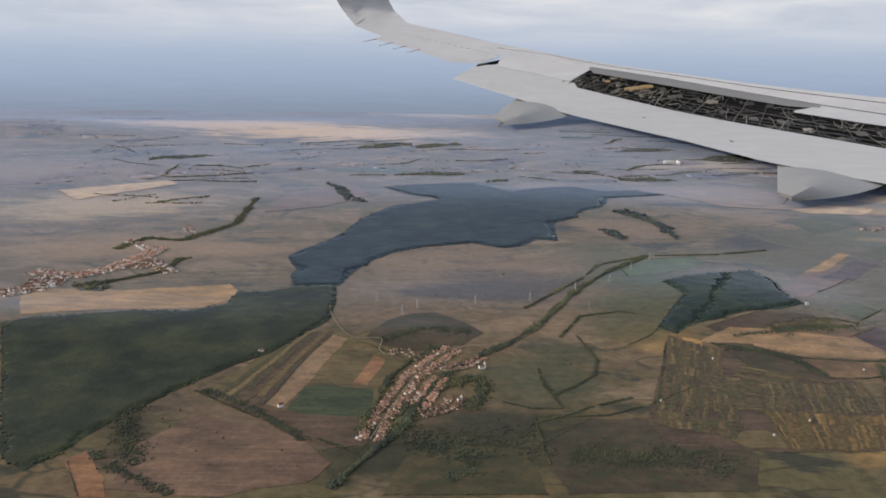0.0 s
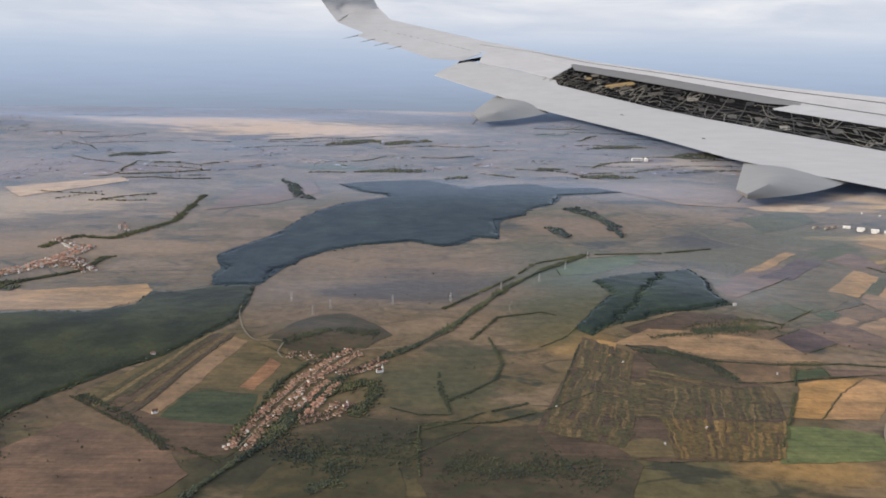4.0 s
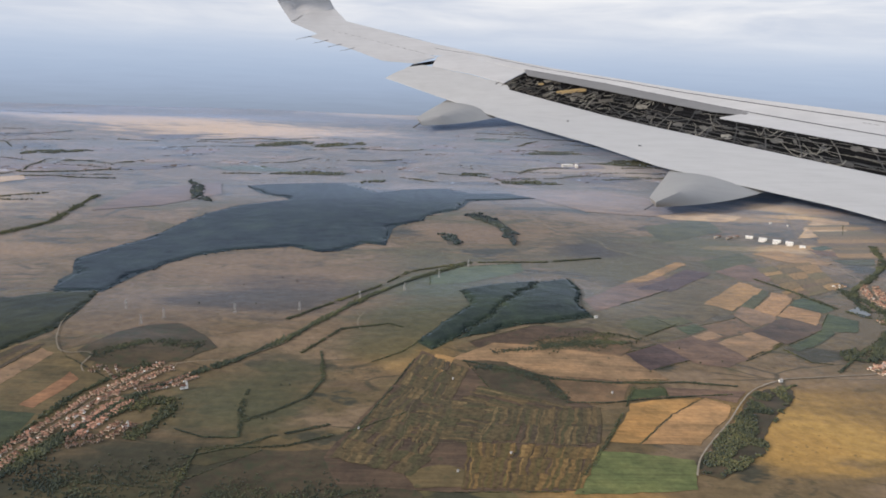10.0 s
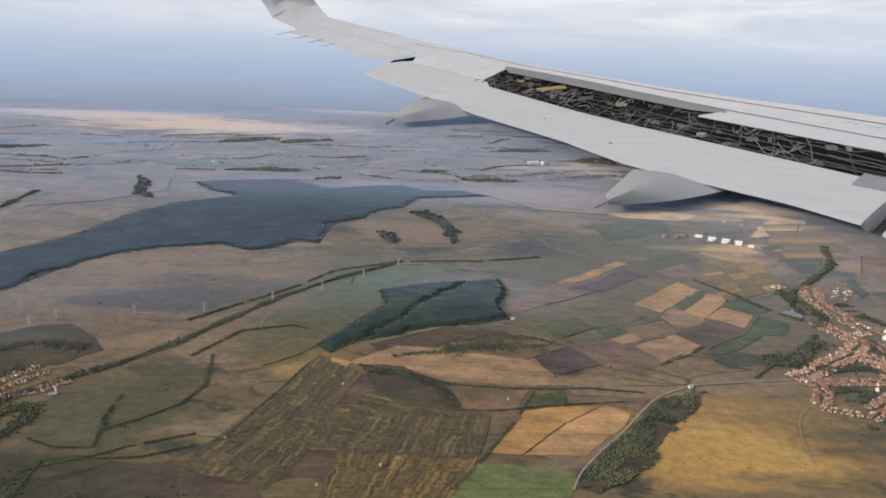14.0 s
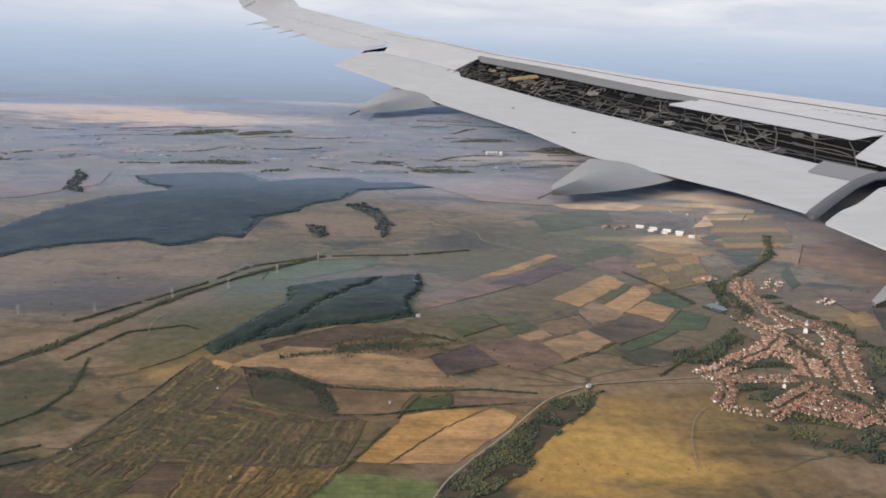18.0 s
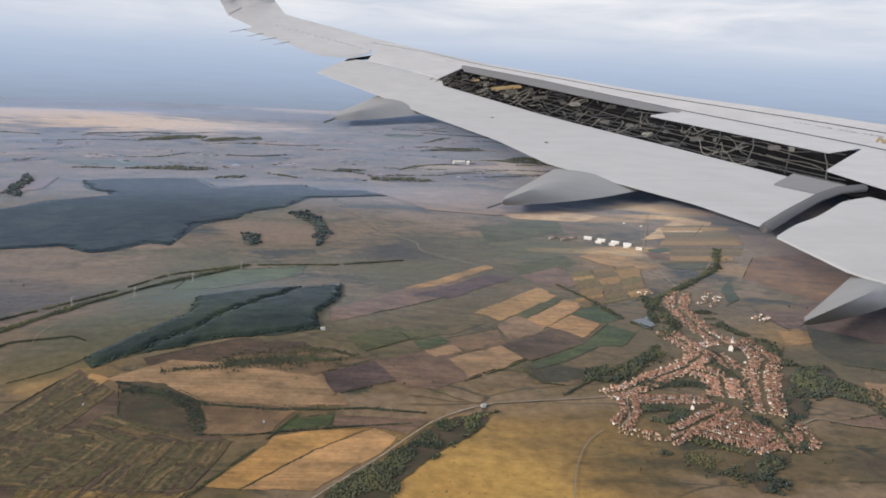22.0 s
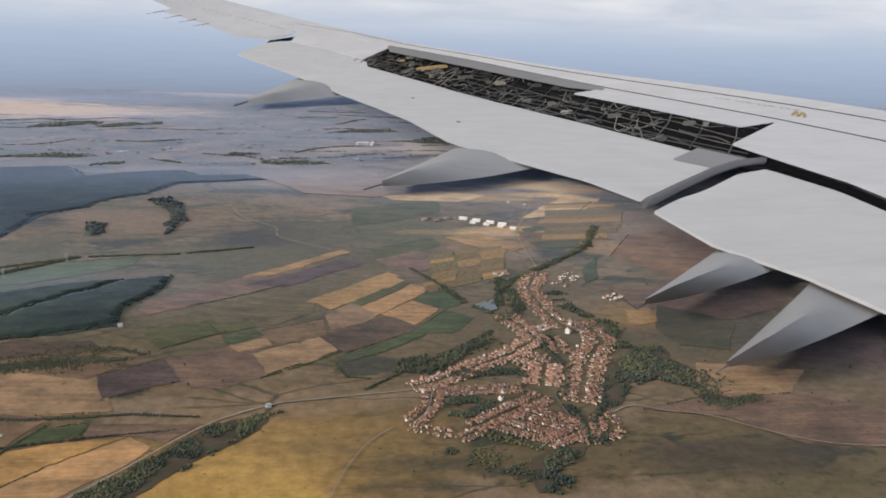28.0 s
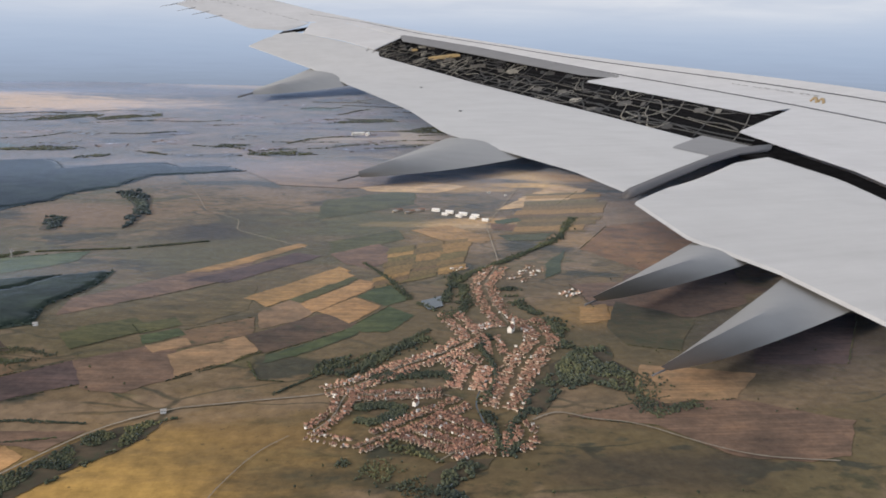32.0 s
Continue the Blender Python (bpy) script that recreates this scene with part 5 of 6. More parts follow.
# ---- the far country: a patchwork of fields and dark slopes, with lines of trees between ----
def far_country():
    rnd = random.Random(77)
    kinds = ((PASTURE, "tan pasture far off", 4), (BROWN, "brown ploughed field far off", 6), (OLIVE, "olive meadow far off", 6), (SCRUB, "dark scrub slope far off", 6), (PASTURE_BROWN, "brown pasture far off", 6), (HEATH, "dark heath slope far off", 5), (GREEN_DARK, "green clover field far off", 2))
    taken = []

    def free(x, y):
        return not (-420 < x < 420 and y < 1500 or x > 380 and y < 1600 or 2330 < y < 2900 and -1200 < x < 300 or inside(np.array([x]), np.array([y]), FOREST)[0])
    while len(taken) < 110:
        y = 1330 + 1700 * rnd.random() ** 1.3
        x = rnd.uniform(-0.62, 0.62) * y + 150
        if not free(x, y) or any(abs(x - q[0]) < 90 and abs(y - q[1]) < 60 for q in taken):
            continue
        taken.append((x, y))
        mat, lab, _ = rnd.choices(kinds, [k[2] for k in kinds])[0]
        a, w, h = 0.45 + rnd.uniform(-0.5, 0.4), rnd.uniform(30, 100) * (0.6 + y / 4000), rnd.uniform(14, 50) * (0.6 + y / 3000)
        c, s = math.cos(a), math.sin(a)
        ring = []
        for k in range(11):
            t = k * 2 * math.pi / 11 + rnd.uniform(-0.2, 0.2)
            r = rnd.uniform(0.65, 1.15)
            u, v = r * math.cos(t), r * math.sin(t)
            ring.append((x + c * u * w - s * v * h, y + s * u * w + c * v * h))
        tagged(sheet("far_field", ring, mat, 0.3 + 0.0015 * len(taken), 9.0), lab, "field", kind="structure")
    made = 0
    while made < 75:
        y = 1120 + 1750 * rnd.random() ** 1.2
        x = rnd.uniform(-0.62, 0.62) * y + 150
        if not free(x, y):
            continue
        made += 1
        a, n = rnd.uniform(-0.35, 0.75), rnd.randint(2, 5)
        line = [(x, y)]
        for _ in range(n):
            d = rnd.uniform(25, 60)
            a += rnd.uniform(-0.5, 0.5)
            line.append((line[-1][0] + d * math.cos(a), line[-1][1] + d * math.sin(a)))
        belt("far_trees", line, rnd.choice((7, 12, 20)), "thin line of trees between far fields", 2.4, 0.13)


far_country()
# first two are shadowed slopes, their shade drawn as dark clumps of trees
FAR_DARK_PATCHES = ((-150, 2120, 60, 70), (-15, 2120, 52, 80), (-20, 1595, 70, 40), (-610, 1825, 60, 60), (712, 1940, 95, 80), (108, 1495, 22, 30), (412, 1540, 60, 35), (540, 2090, 95, 50), (305, 1645, 52, 24))
for k, (_x, _y, _w, _h) in enumerate(FAR_DARK_PATCHES):
    _q = random.Random(k)
    _ring = [(_x + _w * _q.uniform(0.4, 1.25) * math.cos(t * 0.483) + 0.6 * _h * math.sin(t * 0.483), _y + _h * _q.uniform(0.4, 1.25) * math.sin(t * 0.483)) for t in range(13)]
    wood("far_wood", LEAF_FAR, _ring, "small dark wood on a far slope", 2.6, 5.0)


# ---- low hedges along some of the field edges ----
_r = random.Random(5)
for poly in PLOTS:
    for p, q in zip(poly, poly[1:] + poly[:1]):
        d = math.hypot(q[0] - p[0], q[1] - p[1])
        if 14 < d < 120 and p[1] < 1250 and _r.random() < 0.13:
            belt("field_hedge", [p, q], 1.6, "sparse low bushes along a field edge", 1.5, 0.6)


# ---- larger buildings, pylons, ponds ----
def box(bm, x0, x1, y0, y1, z0, z1):
    bmesh.ops.create_cube(bm, size=1.0, matrix=Matrix.Translation(((x0 + x1) / 2, (y0 + y1) / 2, (z0 + z1) / 2)) @ Matrix.Diagonal((x1 - x0, y1 - y0, z1 - z0, 1)))


def building(name, at, turn, long, wide, wall, rise, wall_mat, roof_mat, label, category, group=""):
    """A plain gabled building with a door and a row of windows."""
    thing = new(name)
    thing.matrix_world = pose(at[0], at[1], float(height(*at)) + 0.9, 0, 0, turn)
    w, r = house_meshes(long, wide, wall, rise)
    part("wall", w, wall_mat, thing)
    part("roof", r, roof_mat, thing)
    n = max(2, int(long / 2.2))
    for k in range(n):
        x = -long / 2 + long * (k + 0.5) / n
        bm = bmesh.new()
        box(bm, x - 0.3, x + 0.3, -wide / 2 - 0.03, -wide / 2 + 0.02, wall * 0.35, wall * 0.75)
        part("window", bm, LINE_DARK, thing)
    bm = bmesh.new()
    box(bm, long / 2 - 0.02, long / 2 + 0.03, -wide * 0.18, wide * 0.18, 0, wall * 0.8)
    part("door", bm, LINE_DARK, thing)
    return tagged(thing, label, category, group)


LINE_DARK = plain("dark_opening", (0.05, 0.05, 0.05), 0.6, 0.2)


def church(at, turn, size, label):
    thing = new("church")
    thing.matrix_world = pose(at[0], at[1], float(height(*at)) + 0.9, 0, 0, turn) @ Matrix.Scale(size, 4)
    w, r = house_meshes(5.0, 2.6, 2.0, 1.4)
    part("nave_wall", w, WHITE, thing)
    part("nave_roof", r, ROOF_TILE, thing)
    bm = bmesh.new()
    box(bm, 2.2, 3.8, -0.8, 0.8, -0.8, 4.6)
    box(bm, 2.1, 3.9, -0.9, 0.9, 4.4, 4.6)
    part("tower", bm, WHITE, thing, "white church tower")
    bm = bmesh.new()
    bmesh.ops.create_cone(bm, cap_ends=True, segments=8, radius1=0.95, radius2=0.05, depth=2.6, matrix=Matrix.Translation((3.0, 0, 5.9)))
    part("spire", bm, ROOF_GREY, thing, "grey pointed spire")
    for k in range(4):
        bm = bmesh.new()
        box(bm, -2.1 + k * 1.05, -1.7 + k * 1.05, -1.34, -1.28, 0.6, 1.6)
        part("window", bm, LINE_DARK, thing)
    tagged(thing, label, "church")


church(CHURCH[0], 60, 1.25, "large white church with a tower in the town")
church(CHAPEL[0], 60, 0.8, "white chapel with a small tower among houses")
church(VILLAGE_CHURCH[0], 20, 0.8, "white village church with a small tower")
church(VILLAGE_CHAPEL[0], 40, 0.6, "small white chapel at the village edge")
for k, q in enumerate(BARNS):
    building("barn", q, -24, 9.5, 4.2, 1.8, 1.0, WHITE, BARN_ROOF, "long white barn with a pale sheet roof", "barn", "barns of the farm")
    building("barn", (q[0] + 9, q[1] - 18), -24, 7, 3.6, 1.5, 0.8, WHITE, BARN_ROOF, "short white barn with a pale sheet roof", "barn", "barns of the farm")
for q in HUTS:
    building("garden_hut", q, 20, 1.0, 0.65, 0.45, 0.3, WHITE, ROOF_GREY, "small pale hut among garden plots", "hut", "huts of the gardens")
for q in BARN_SHEDS:
    building("farm_shed", q, 25, 8, 2.4, 1.2, 0.7, WALL_PALE, ROOF_TILE, "low farm shed with a clay tile roof", "shed", "sheds of the farm")
    building("farm_shed", (q[0] - 5, q[1] - 6), 25, 6, 2.2, 1.1, 0.7, WALL_PALE, ROOF_GREY, "low farm shed with a grey sheet roof", "shed", "sheds of the farm")
for k, q in enumerate(WORKS):
    building("works_hall", q, 12 + 70 * k, 26, 6, 4.5, 1.2, WHITE, BARN_ROOF, "long white industrial hall far off", "hall")
for q, lab in ((ROAD_HOUSE[0], "white farmhouse beside the country road"), (WOOD_HOUSE[0], "lone white house at the wood's edge"), (FAR_FARM[0], "white farmhouse beyond the barns"), (FAR_FARM[1], "white farmhouse beyond the barns")):
    building("farmhouse", q, 15, 3.0, 1.5, 0.9, 0.7, WHITE, ROOF_GREY, lab, "house")
for q in ((-86, 428), (-120, 520)):
    building("lodge", (q[0] - 20, q[1] + 50), 30, 3.6, 2.0, 1.2, 0.9, WHITE, ROOF_TILE, "white lodge at the forest edge", "house")
tagged(sheet("pond", POND, WATER, 1.0, 1.0), "small grey pond beside the town", "pond", kind="structure")


def pylon_thing():
    p = new("power_pylon")
    for sx, sy in ((-1, -1), (1, -1), (1, 1), (-1, 1)):
        bm = bmesh.new()
        a, b2 = Vector((sx * 0.9, sy * 0.9, -0.5)), Vector((sx * 0.14, sy * 0.14, 8.5))
        s = 0.075
        va = [bm.verts.new(a + Vector(o)) for o in ((-s, -s, 0), (s, -s, 0), (s, s, 0), (-s, s, 0))]
        vb = [bm.verts.new(b2 + Vector(o)) for o in ((-s, -s, 0), (s, -s, 0), (s, s, 0), (-s, s, 0))]
        for k in range(4):
            bm.faces.new((va[k], va[(k + 1) % 4], vb[(k + 1) % 4], vb[k]))
        part("leg", bm, STEEL, p)
    for z, half in ((5.6, 2.3), (6.9, 1.8), (8.1, 1.2)):
        bm = bmesh.new()
        box(bm, -half, half, -0.08, 0.08, z, z + 0.16)
        part("crossarm", bm, STEEL, p)
    for z in (1.5, 3.0, 4.4):
        w = 0.9 - 0.088 * z
        bm = bmesh.new()
        for y in (-w, w):
            box(bm, -w, w, y - 0.05, y + 0.05, z, z + 0.1)
            box(bm, y - 0.05, y + 0.05, -w, w, z, z + 0.1)
        part("brace", bm, STEEL, p)
    return tagged(p, "grey steel lattice power pylon on the pasture", "pylon", "power pylons")


_first = pylon_thing()
_spots = PYLONS_B + PYLONS[-1:]
_first.matrix_world = pose(_spots[0][0], _spots[0][1], float(height(*_spots[0])) + 0.4, 0, 0, 60)
for q in _spots[1:]:
    copy_thing(_first, pose(q[0], q[1], float(height(*q)) + 0.4, 0, 0, 60))


# ---- single trees ----
BARK = plain("bark", (0.09, 0.07, 0.055), 0.9, 0.2)


def tree_thing(seed):
    """A round leafy tree: a tapered trunk with limbs, a crown of many clumps."""
    rnd = random.Random(seed)
    tree = new("tree")
    bm = bmesh.new()
    bmesh.ops.create_cone(bm, cap_ends=True, segments=6, radius1=0.16, radius2=0.07, depth=1.5, matrix=Matrix.Translation((0, 0, 0.55)))
    for k in range(4):
        a = k * 1.57 + rnd.uniform(-0.4, 0.4)
        m = Matrix.Translation((0.3 * math.cos(a), 0.3 * math.sin(a), 1.35)) @ Matrix.Rotation(a, 4, "Z") @ Matrix.Rotation(0.75, 4, "Y")
        bmesh.ops.create_cone(bm, cap_ends=True, segments=5, radius1=0.06, radius2=0.025, depth=0.9, matrix=m)
    part("trunk", bm, BARK, tree)
    bm = bmesh.new()
    for k in range(26):
        a, r, z = rnd.uniform(0, 6.28), 0.95 * rnd.random() ** 0.5, rnd.uniform(1.0, 2.5)
        r *= 1.0 - 0.5 * abs(z - 1.6) / 0.9
        s = rnd.uniform(0.24, 0.46)
        bmesh.ops.create_icosphere(bm, subdivisions=1, radius=s, matrix=Matrix.Translation((r * math.cos(a), r * math.sin(a), z)) @ Matrix.Diagonal((1, 1, 0.75, 1)))
    for v in bm.verts:
        v.co *= 1 + rnd.uniform(-0.09, 0.09)
    part("crown", bm, LEAF_OLIVE, tree)
    return tagged(tree, "small round leafy tree standing alone on a slope", "tree", "single trees")


TREE_KINDS = [tree_thing(3), tree_thing(8), tree_thing(15)]
_r = random.Random(21)
_first = True
for poly, count in TREE_GROUNDS:
    px, py = [p[0] for p in poly], [p[1] for p in poly]
    made = 0
    while made < count:
        x, y = _r.uniform(min(px), max(px)), _r.uniform(min(py), max(py))
        if not inside(np.array([x]), np.array([y]), poly)[0] or any((x - q[0]) ** 2 + (y - q[1]) ** 2 < 9 for q in PLACED):
            continue
        m = pose(x, y, float(height(x, y)) + 0.1, 0, 0, _r.uniform(0, 360)) @ Matrix.Scale(_r.uniform(0.4, 0.85), 4)
        k = TREE_KINDS[made % 3]
        if "used" not in k:
            k["used"] = 1
            k.matrix_world = m
        else:
            c = copy_thing(k, m)
            c.matrix_world = m
        made += 1
for k in TREE_KINDS:
    del k["used"]


# ---- the aircraft's wing ----
def paint(name, colour, rough=0.45, streak=0.10):
    """Aircraft paint: satin, with faint chordwise streaks and grime."""
    m, n, l, b = shader(name, rough)
    pos = n.new("ShaderNodeTexCoord").outputs["Object"]
    s = noise_at(n, l, pos, 0.05, 5.0, 0.65, (0.0, (1.0, 0.06, 1.0)))
    r = ramp(n, ((0.3, tuple(c * (1 - streak) for c in colour)), (0.65, colour)))
    l.new(s.outputs["Fac"], r.inputs[0])
    g = noise_at(n, l, pos, 0.012, 6.0, 0.6)
    gr = ramp(n, ((0.3, (0.9, 0.9, 0.9)), (0.6, (1.0, 1.0, 1.0))))
    l.new(g.outputs["Fac"], gr.inputs[0])
    l.new(blend(n, l, r.outputs[0], gr.outputs[0], 1.0, "MULTIPLY"), b.inputs["Base Color"])
    b.inputs["Specular IOR Level"].default_value = 0.4
    return m


WING_GREY = paint("wing_grey_paint", (0.49, 0.495, 0.51))
FLAP_GREY = paint("flap_grey_paint", (0.45, 0.455, 0.462))
# grey darkened as a whole to carry the shade on the fairing bellies
FAIRING_SHADED = paint("fairing_shaded_grey", (0.23, 0.235, 0.24))
UNDER_GREY = paint("dark_grey_panel", (0.16, 0.16, 0.165))
SEAL_RUBBER = paint("seal_rubber", (0.07, 0.07, 0.08), 0.6)
# shade inside the wing's openings as a near-black colour without gloss
BAY_DARK = plain("bay_shade_black", (0.012, 0.012, 0.013), 0.7, 0.5, 0.06)
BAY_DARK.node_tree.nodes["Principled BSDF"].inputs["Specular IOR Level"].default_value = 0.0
CABLE_PALE = plain("cable_sleeve", (0.19, 0.178, 0.15), 0.6, 0.4, 0.1)
CABLE_DARK = plain("cable_dark", (0.03, 0.03, 0.03), 0.7, 0.3, 0.1)
ACTUATOR = plain("actuator_brass", (0.30, 0.21, 0.09), 0.5, 0.2, 0.05)
STENCIL = plain("faded_stencil", (0.33, 0.33, 0.34), 0.7, 0.2, 0.05)
BAY_METAL = plain("bay_metal", (0.06, 0.055, 0.047), 0.6, 0.6, 0.08)
LINE_GREY = plain("panel_gap", (0.14, 0.145, 0.16), 0.7, 0.2, 0.05)

wing = new("aircraft_wing")
wing.matrix_world = Matrix(((-0.2531, -0.9633, -0.0891, 815.1), (0.9665, -0.2478, -0.0667, 794.1), (0.0422, -0.103, 0.9938, 42.5), (0, 0, 0, 1)))
tagged(wing, "white-grey airliner wing with lowered flaps and raised spoilers", "wing")


def resample(line, n):
    pts = [Vector(p) for p in line]
    d = [0.0]
    for p, q in zip(pts, pts[1:]):
        d.append(d[-1] + (q - p).length)
    res = []
    for k in range(n + 1):
        t = d[-1] * k / n
        i = max(j for j in range(len(d) - 1) if d[j] <= t + 1e-6)
        res.append(pts[i].lerp(pts[i + 1], (t - d[i]) / max(1e-6, d[i + 1] - d[i])))
    return res


def spread(line, us):
    """Points of a line at the given u, which runs one way along it."""
    pts = sorted((Vector(p) for p in line), key=lambda p: p.x)
    res = []
    for u in us:
        u = min(max(u, pts[0].x), pts[-1].x)
        for p, q in zip(pts, pts[1:]):
            if u <= q.x + 1e-6:
                res.append(p.lerp(q, (u - p.x) / max(1e-6, q.x - p.x)))
                break
    return res


def panel(name, front, back, material, label="", parent=None, n=24, rows_=6, camber=0.0, droop=0.0, lift=0.0, thick=4.0, nose=0.0):
    """A curved skin panel with thickness between a front and a back edge."""
    a, b = resample(front, n), resample(back, n)
    bm = bmesh.new()
    layers = []
    for dz in (0.0, -thick):
        grid = []
        for i in range(n + 1):
            row = []
            for j in range(rows_ + 1):
                t = j / rows_
                p = a[i].lerp(b[i], t)
                z = camber * math.sin(math.pi * t) + droop * t + lift - nose * max(0.0, 1 - t * 2.6) ** 2 + dz
                row.append(bm.verts.new((p.x, p.y, p.z + z)))
            grid.append(row)
        layers.append(grid)
    top, low = layers
    for i in range(n):
        for j in range(rows_):
            bm.faces.new((top[i][j], top[i + 1][j], top[i + 1][j + 1], top[i][j + 1]))
            bm.faces.new((low[i][j], low[i][j + 1], low[i + 1][j + 1], low[i + 1][j]))
    for i in range(n):
        bm.faces.new((top[i][0], low[i][0], low[i + 1][0], top[i + 1][0]))
        bm.faces.new((top[i][rows_], top[i + 1][rows_], low[i + 1][rows_], low[i][rows_]))
    for j in range(rows_):
        bm.faces.new((top[0][j], top[0][j + 1], low[0][j + 1], low[0][j]))
        bm.faces.new((top[n][j], low[n][j], low[n][j + 1], top[n][j + 1]))
    bmesh.ops.recalc_face_normals(bm, faces=bm.faces[:])
    for f in bm.faces:
        f.smooth = True
    for e in bm.edges:
        if len(e.link_faces) == 2 and e.calc_face_angle(0) > 0.6:
            e.smooth = False
    return part(name, bm, material, parent or wing, label)


def tube(name, line, radius, material, label="", parent=None, n=14, sides=6, taper=1.0):
    pts = resample(line, n)
    bm = bmesh.new()
    rings = []
    for i, p in enumerate(pts):
        d = (pts[min(n, i + 1)] - pts[max(0, i - 1)]).normalized()
        s = d.cross(Vector((0, 0, 1)))
        s = s.normalized() if s.length > 1e-4 else Vector((1, 0, 0))
        t = s.cross(d)
        r = radius * (1 + (taper - 1) * i / n)
        rings.append([bm.verts.new(p + r * (math.cos(k * 2 * math.pi / sides) * s + math.sin(k * 2 * math.pi / sides) * t)) for k in range(sides)])
    for x, y in zip(rings, rings[1:]):
        for k in range(sides):
            bm.faces.new((x[k], x[(k + 1) % sides], y[(k + 1) % sides], y[k]))
    bm.faces.new(rings[0][::-1])
    bm.faces.new(rings[-1])
    for f in bm.faces:
        f.smooth = True
    return part(name, bm, material, parent or wing, label)


LE = [(3888, -41, 226), (3794, -265, 149), (3702, -490, 80), (3583, -770, 0), (2560, -678, 0), (1993, -658, 0), (1582, -643, 0), (1261, -624, 0), (1062, -648, 0), (637, -666, 0), (408, -653, 0), (193, -631, 0), (-21, -610, 0)]
HINGE = [(3897, 40, 181), (3799, -199, 105), (3686, -471, 17), (3655, -585, 28), (2512, -558, 0), (1747, -536, 0), (954, -475, 0), (662, -466, 0), (463, -457, 0), (237, -436, 0), (52, -407, 0), (-129, -380, 0)]
AIL_TOP = [(3917, 115, 173), (3896, 40, 178), (3798, -199, 102), (3685, -471, 14)]
AIL_TE = [(3931, 176, 159), (3847, -20, 89), (3771, -185, 12), (3513, -314, 0)]
SP1_TOP = [(3682, -480, 13), (3653, -584, 22), (2459, -538, 0)]
SP1_TE = [(3169, -318, 0), (2569, -333, 0), (2063, -298, 0)]
SP2_TOP = [(2521, -552, 0), (1747, -536, 0), (1108, -489, 0), (939, -465, 0)]
SP2_TE = [(2246, -461, 1), (1561, -443, 1), (1001, -419, 1), (913, -441, 1)]
SP3_TOP = [(946, -470, 0), (656, -462, 0), (459, -453, 0)]
SP3_TE = [(883, -358, 4), (605, -356, 4), (420, -352, 4)]
SP4_TOP = [(451, -447, 0), (229, -427, 0), (47, -400, 0), (-132, -374, 0)]
SP4_TE = [(348, -283, 0), (120, -236, 0), (-93, -177, 0), (-250, -122, 0)]
BAY_TOP = [(2639, -547, -1), (1743, -533, -1), (1108, -489, -1), (939, -465, -1), (662, -467, -1), (456, -451, -1)]
BAY_LOW = [(2143, -273, -1), (1102, -215, -1), (574, -228, -1), (393, -233, -1), (273, -221, -1), (217, -233, -1)]
BAY2_TOP = [(355, -290, -1), (125, -241, -1), (-91, -182, -1), (-249, -126, -1)]
BAY2_LOW = [(248, -215, -1), (77, -184, -1), (-126, -126, -1), (-274, -73, -1)]
SHROUD_TOP = [(3566, -326, -1), (2575, -335, -1), (2037, -304, -1)]
SHROUD_LOW = [(3247, -197, -1), (2511, -268, -1), (1818, -235, -1)]
FL_TOP = [(3195, -191, 0), (2537, -300, 0), (1887, -251, 0), (1119, -224, 0), (591, -229, 0), (327, -224, 0), (261, -223, 0)]
FL_TE = [(2723, 0, 0), (1758, -1, 0), (1273, 4, 0), (814, -13, 0), (575, -4, 0), (262, -33, 0), (145, -26, 0)]
FI_TOP = [(157, -83, 0), (216, -183, 0), (219, -224, 0), (110, -207, 0), (12, -181, 0), (-119, -137, 0), (-268, -85, 0)]
FI_TE = [(117, -11, 0), (57, 4, 0), (8, 17, 0), (-98, 22, 0), (-165, 24, 0), (-253, 26, 0), (-358, 28, 0)]
SEAL = [(139, -17, 1), (181, -82, 1), (225, -156, 1), (246, -206, 1), (242, -238, 1)]
WL_LOW = [(3916, 115, 170), (3897, 40, 181), (3888, -41, 226)]
WL_MID = [(3983, 251, 242), (3968, 157, 284), (3928, 7, 299)]
WL_TOP = [(4089, 350, 466), (4052, 216, 476), (4001, 72, 456)]
WICKS = [(3931, 176, 159), (3896, 91, 133), (3867, 21, 109), (3839, -43, 85)]

us = [3960, 3880, 3700, 3400, 3000, 2500, 2100, 1700, 1400, 1150, 930, 750, 600, 450, 320, 200, 90, 0, -60, -120]
panel("upper_skin", spread(LE, us), spread(HINGE, us), WING_GREY, n=120, rows_=12, camber=1.5, thick=4)
panel("aileron", AIL_TOP, AIL_TE, WING_GREY, "closed light grey aileron", n=40, rows_=10, lift=-1, thick=3)
panel("spoiler", SP1_TOP, SP1_TE, WING_GREY, "closed light grey spoiler", n=48, rows_=12, camber=0.5, lift=1.0, thick=3)
# dark grey colour stands in for shade on this raised underside
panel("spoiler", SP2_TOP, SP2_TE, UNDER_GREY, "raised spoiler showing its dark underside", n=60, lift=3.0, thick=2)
panel("spoiler", SP3_TOP, SP3_TE, WING_GREY, "raised light grey spoiler", n=40, lift=2.0, droop=3.0, thick=3)
panel("spoiler", SP4_TOP, SP4_TE, WING_GREY, "closed light grey inner spoiler", n=40, rows_=12, camber=0.5, lift=1.0, thick=3)
# black sheets paint the shade in the bay, the slot and the gap
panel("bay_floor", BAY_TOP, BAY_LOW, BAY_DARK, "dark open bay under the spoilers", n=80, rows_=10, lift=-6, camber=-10)
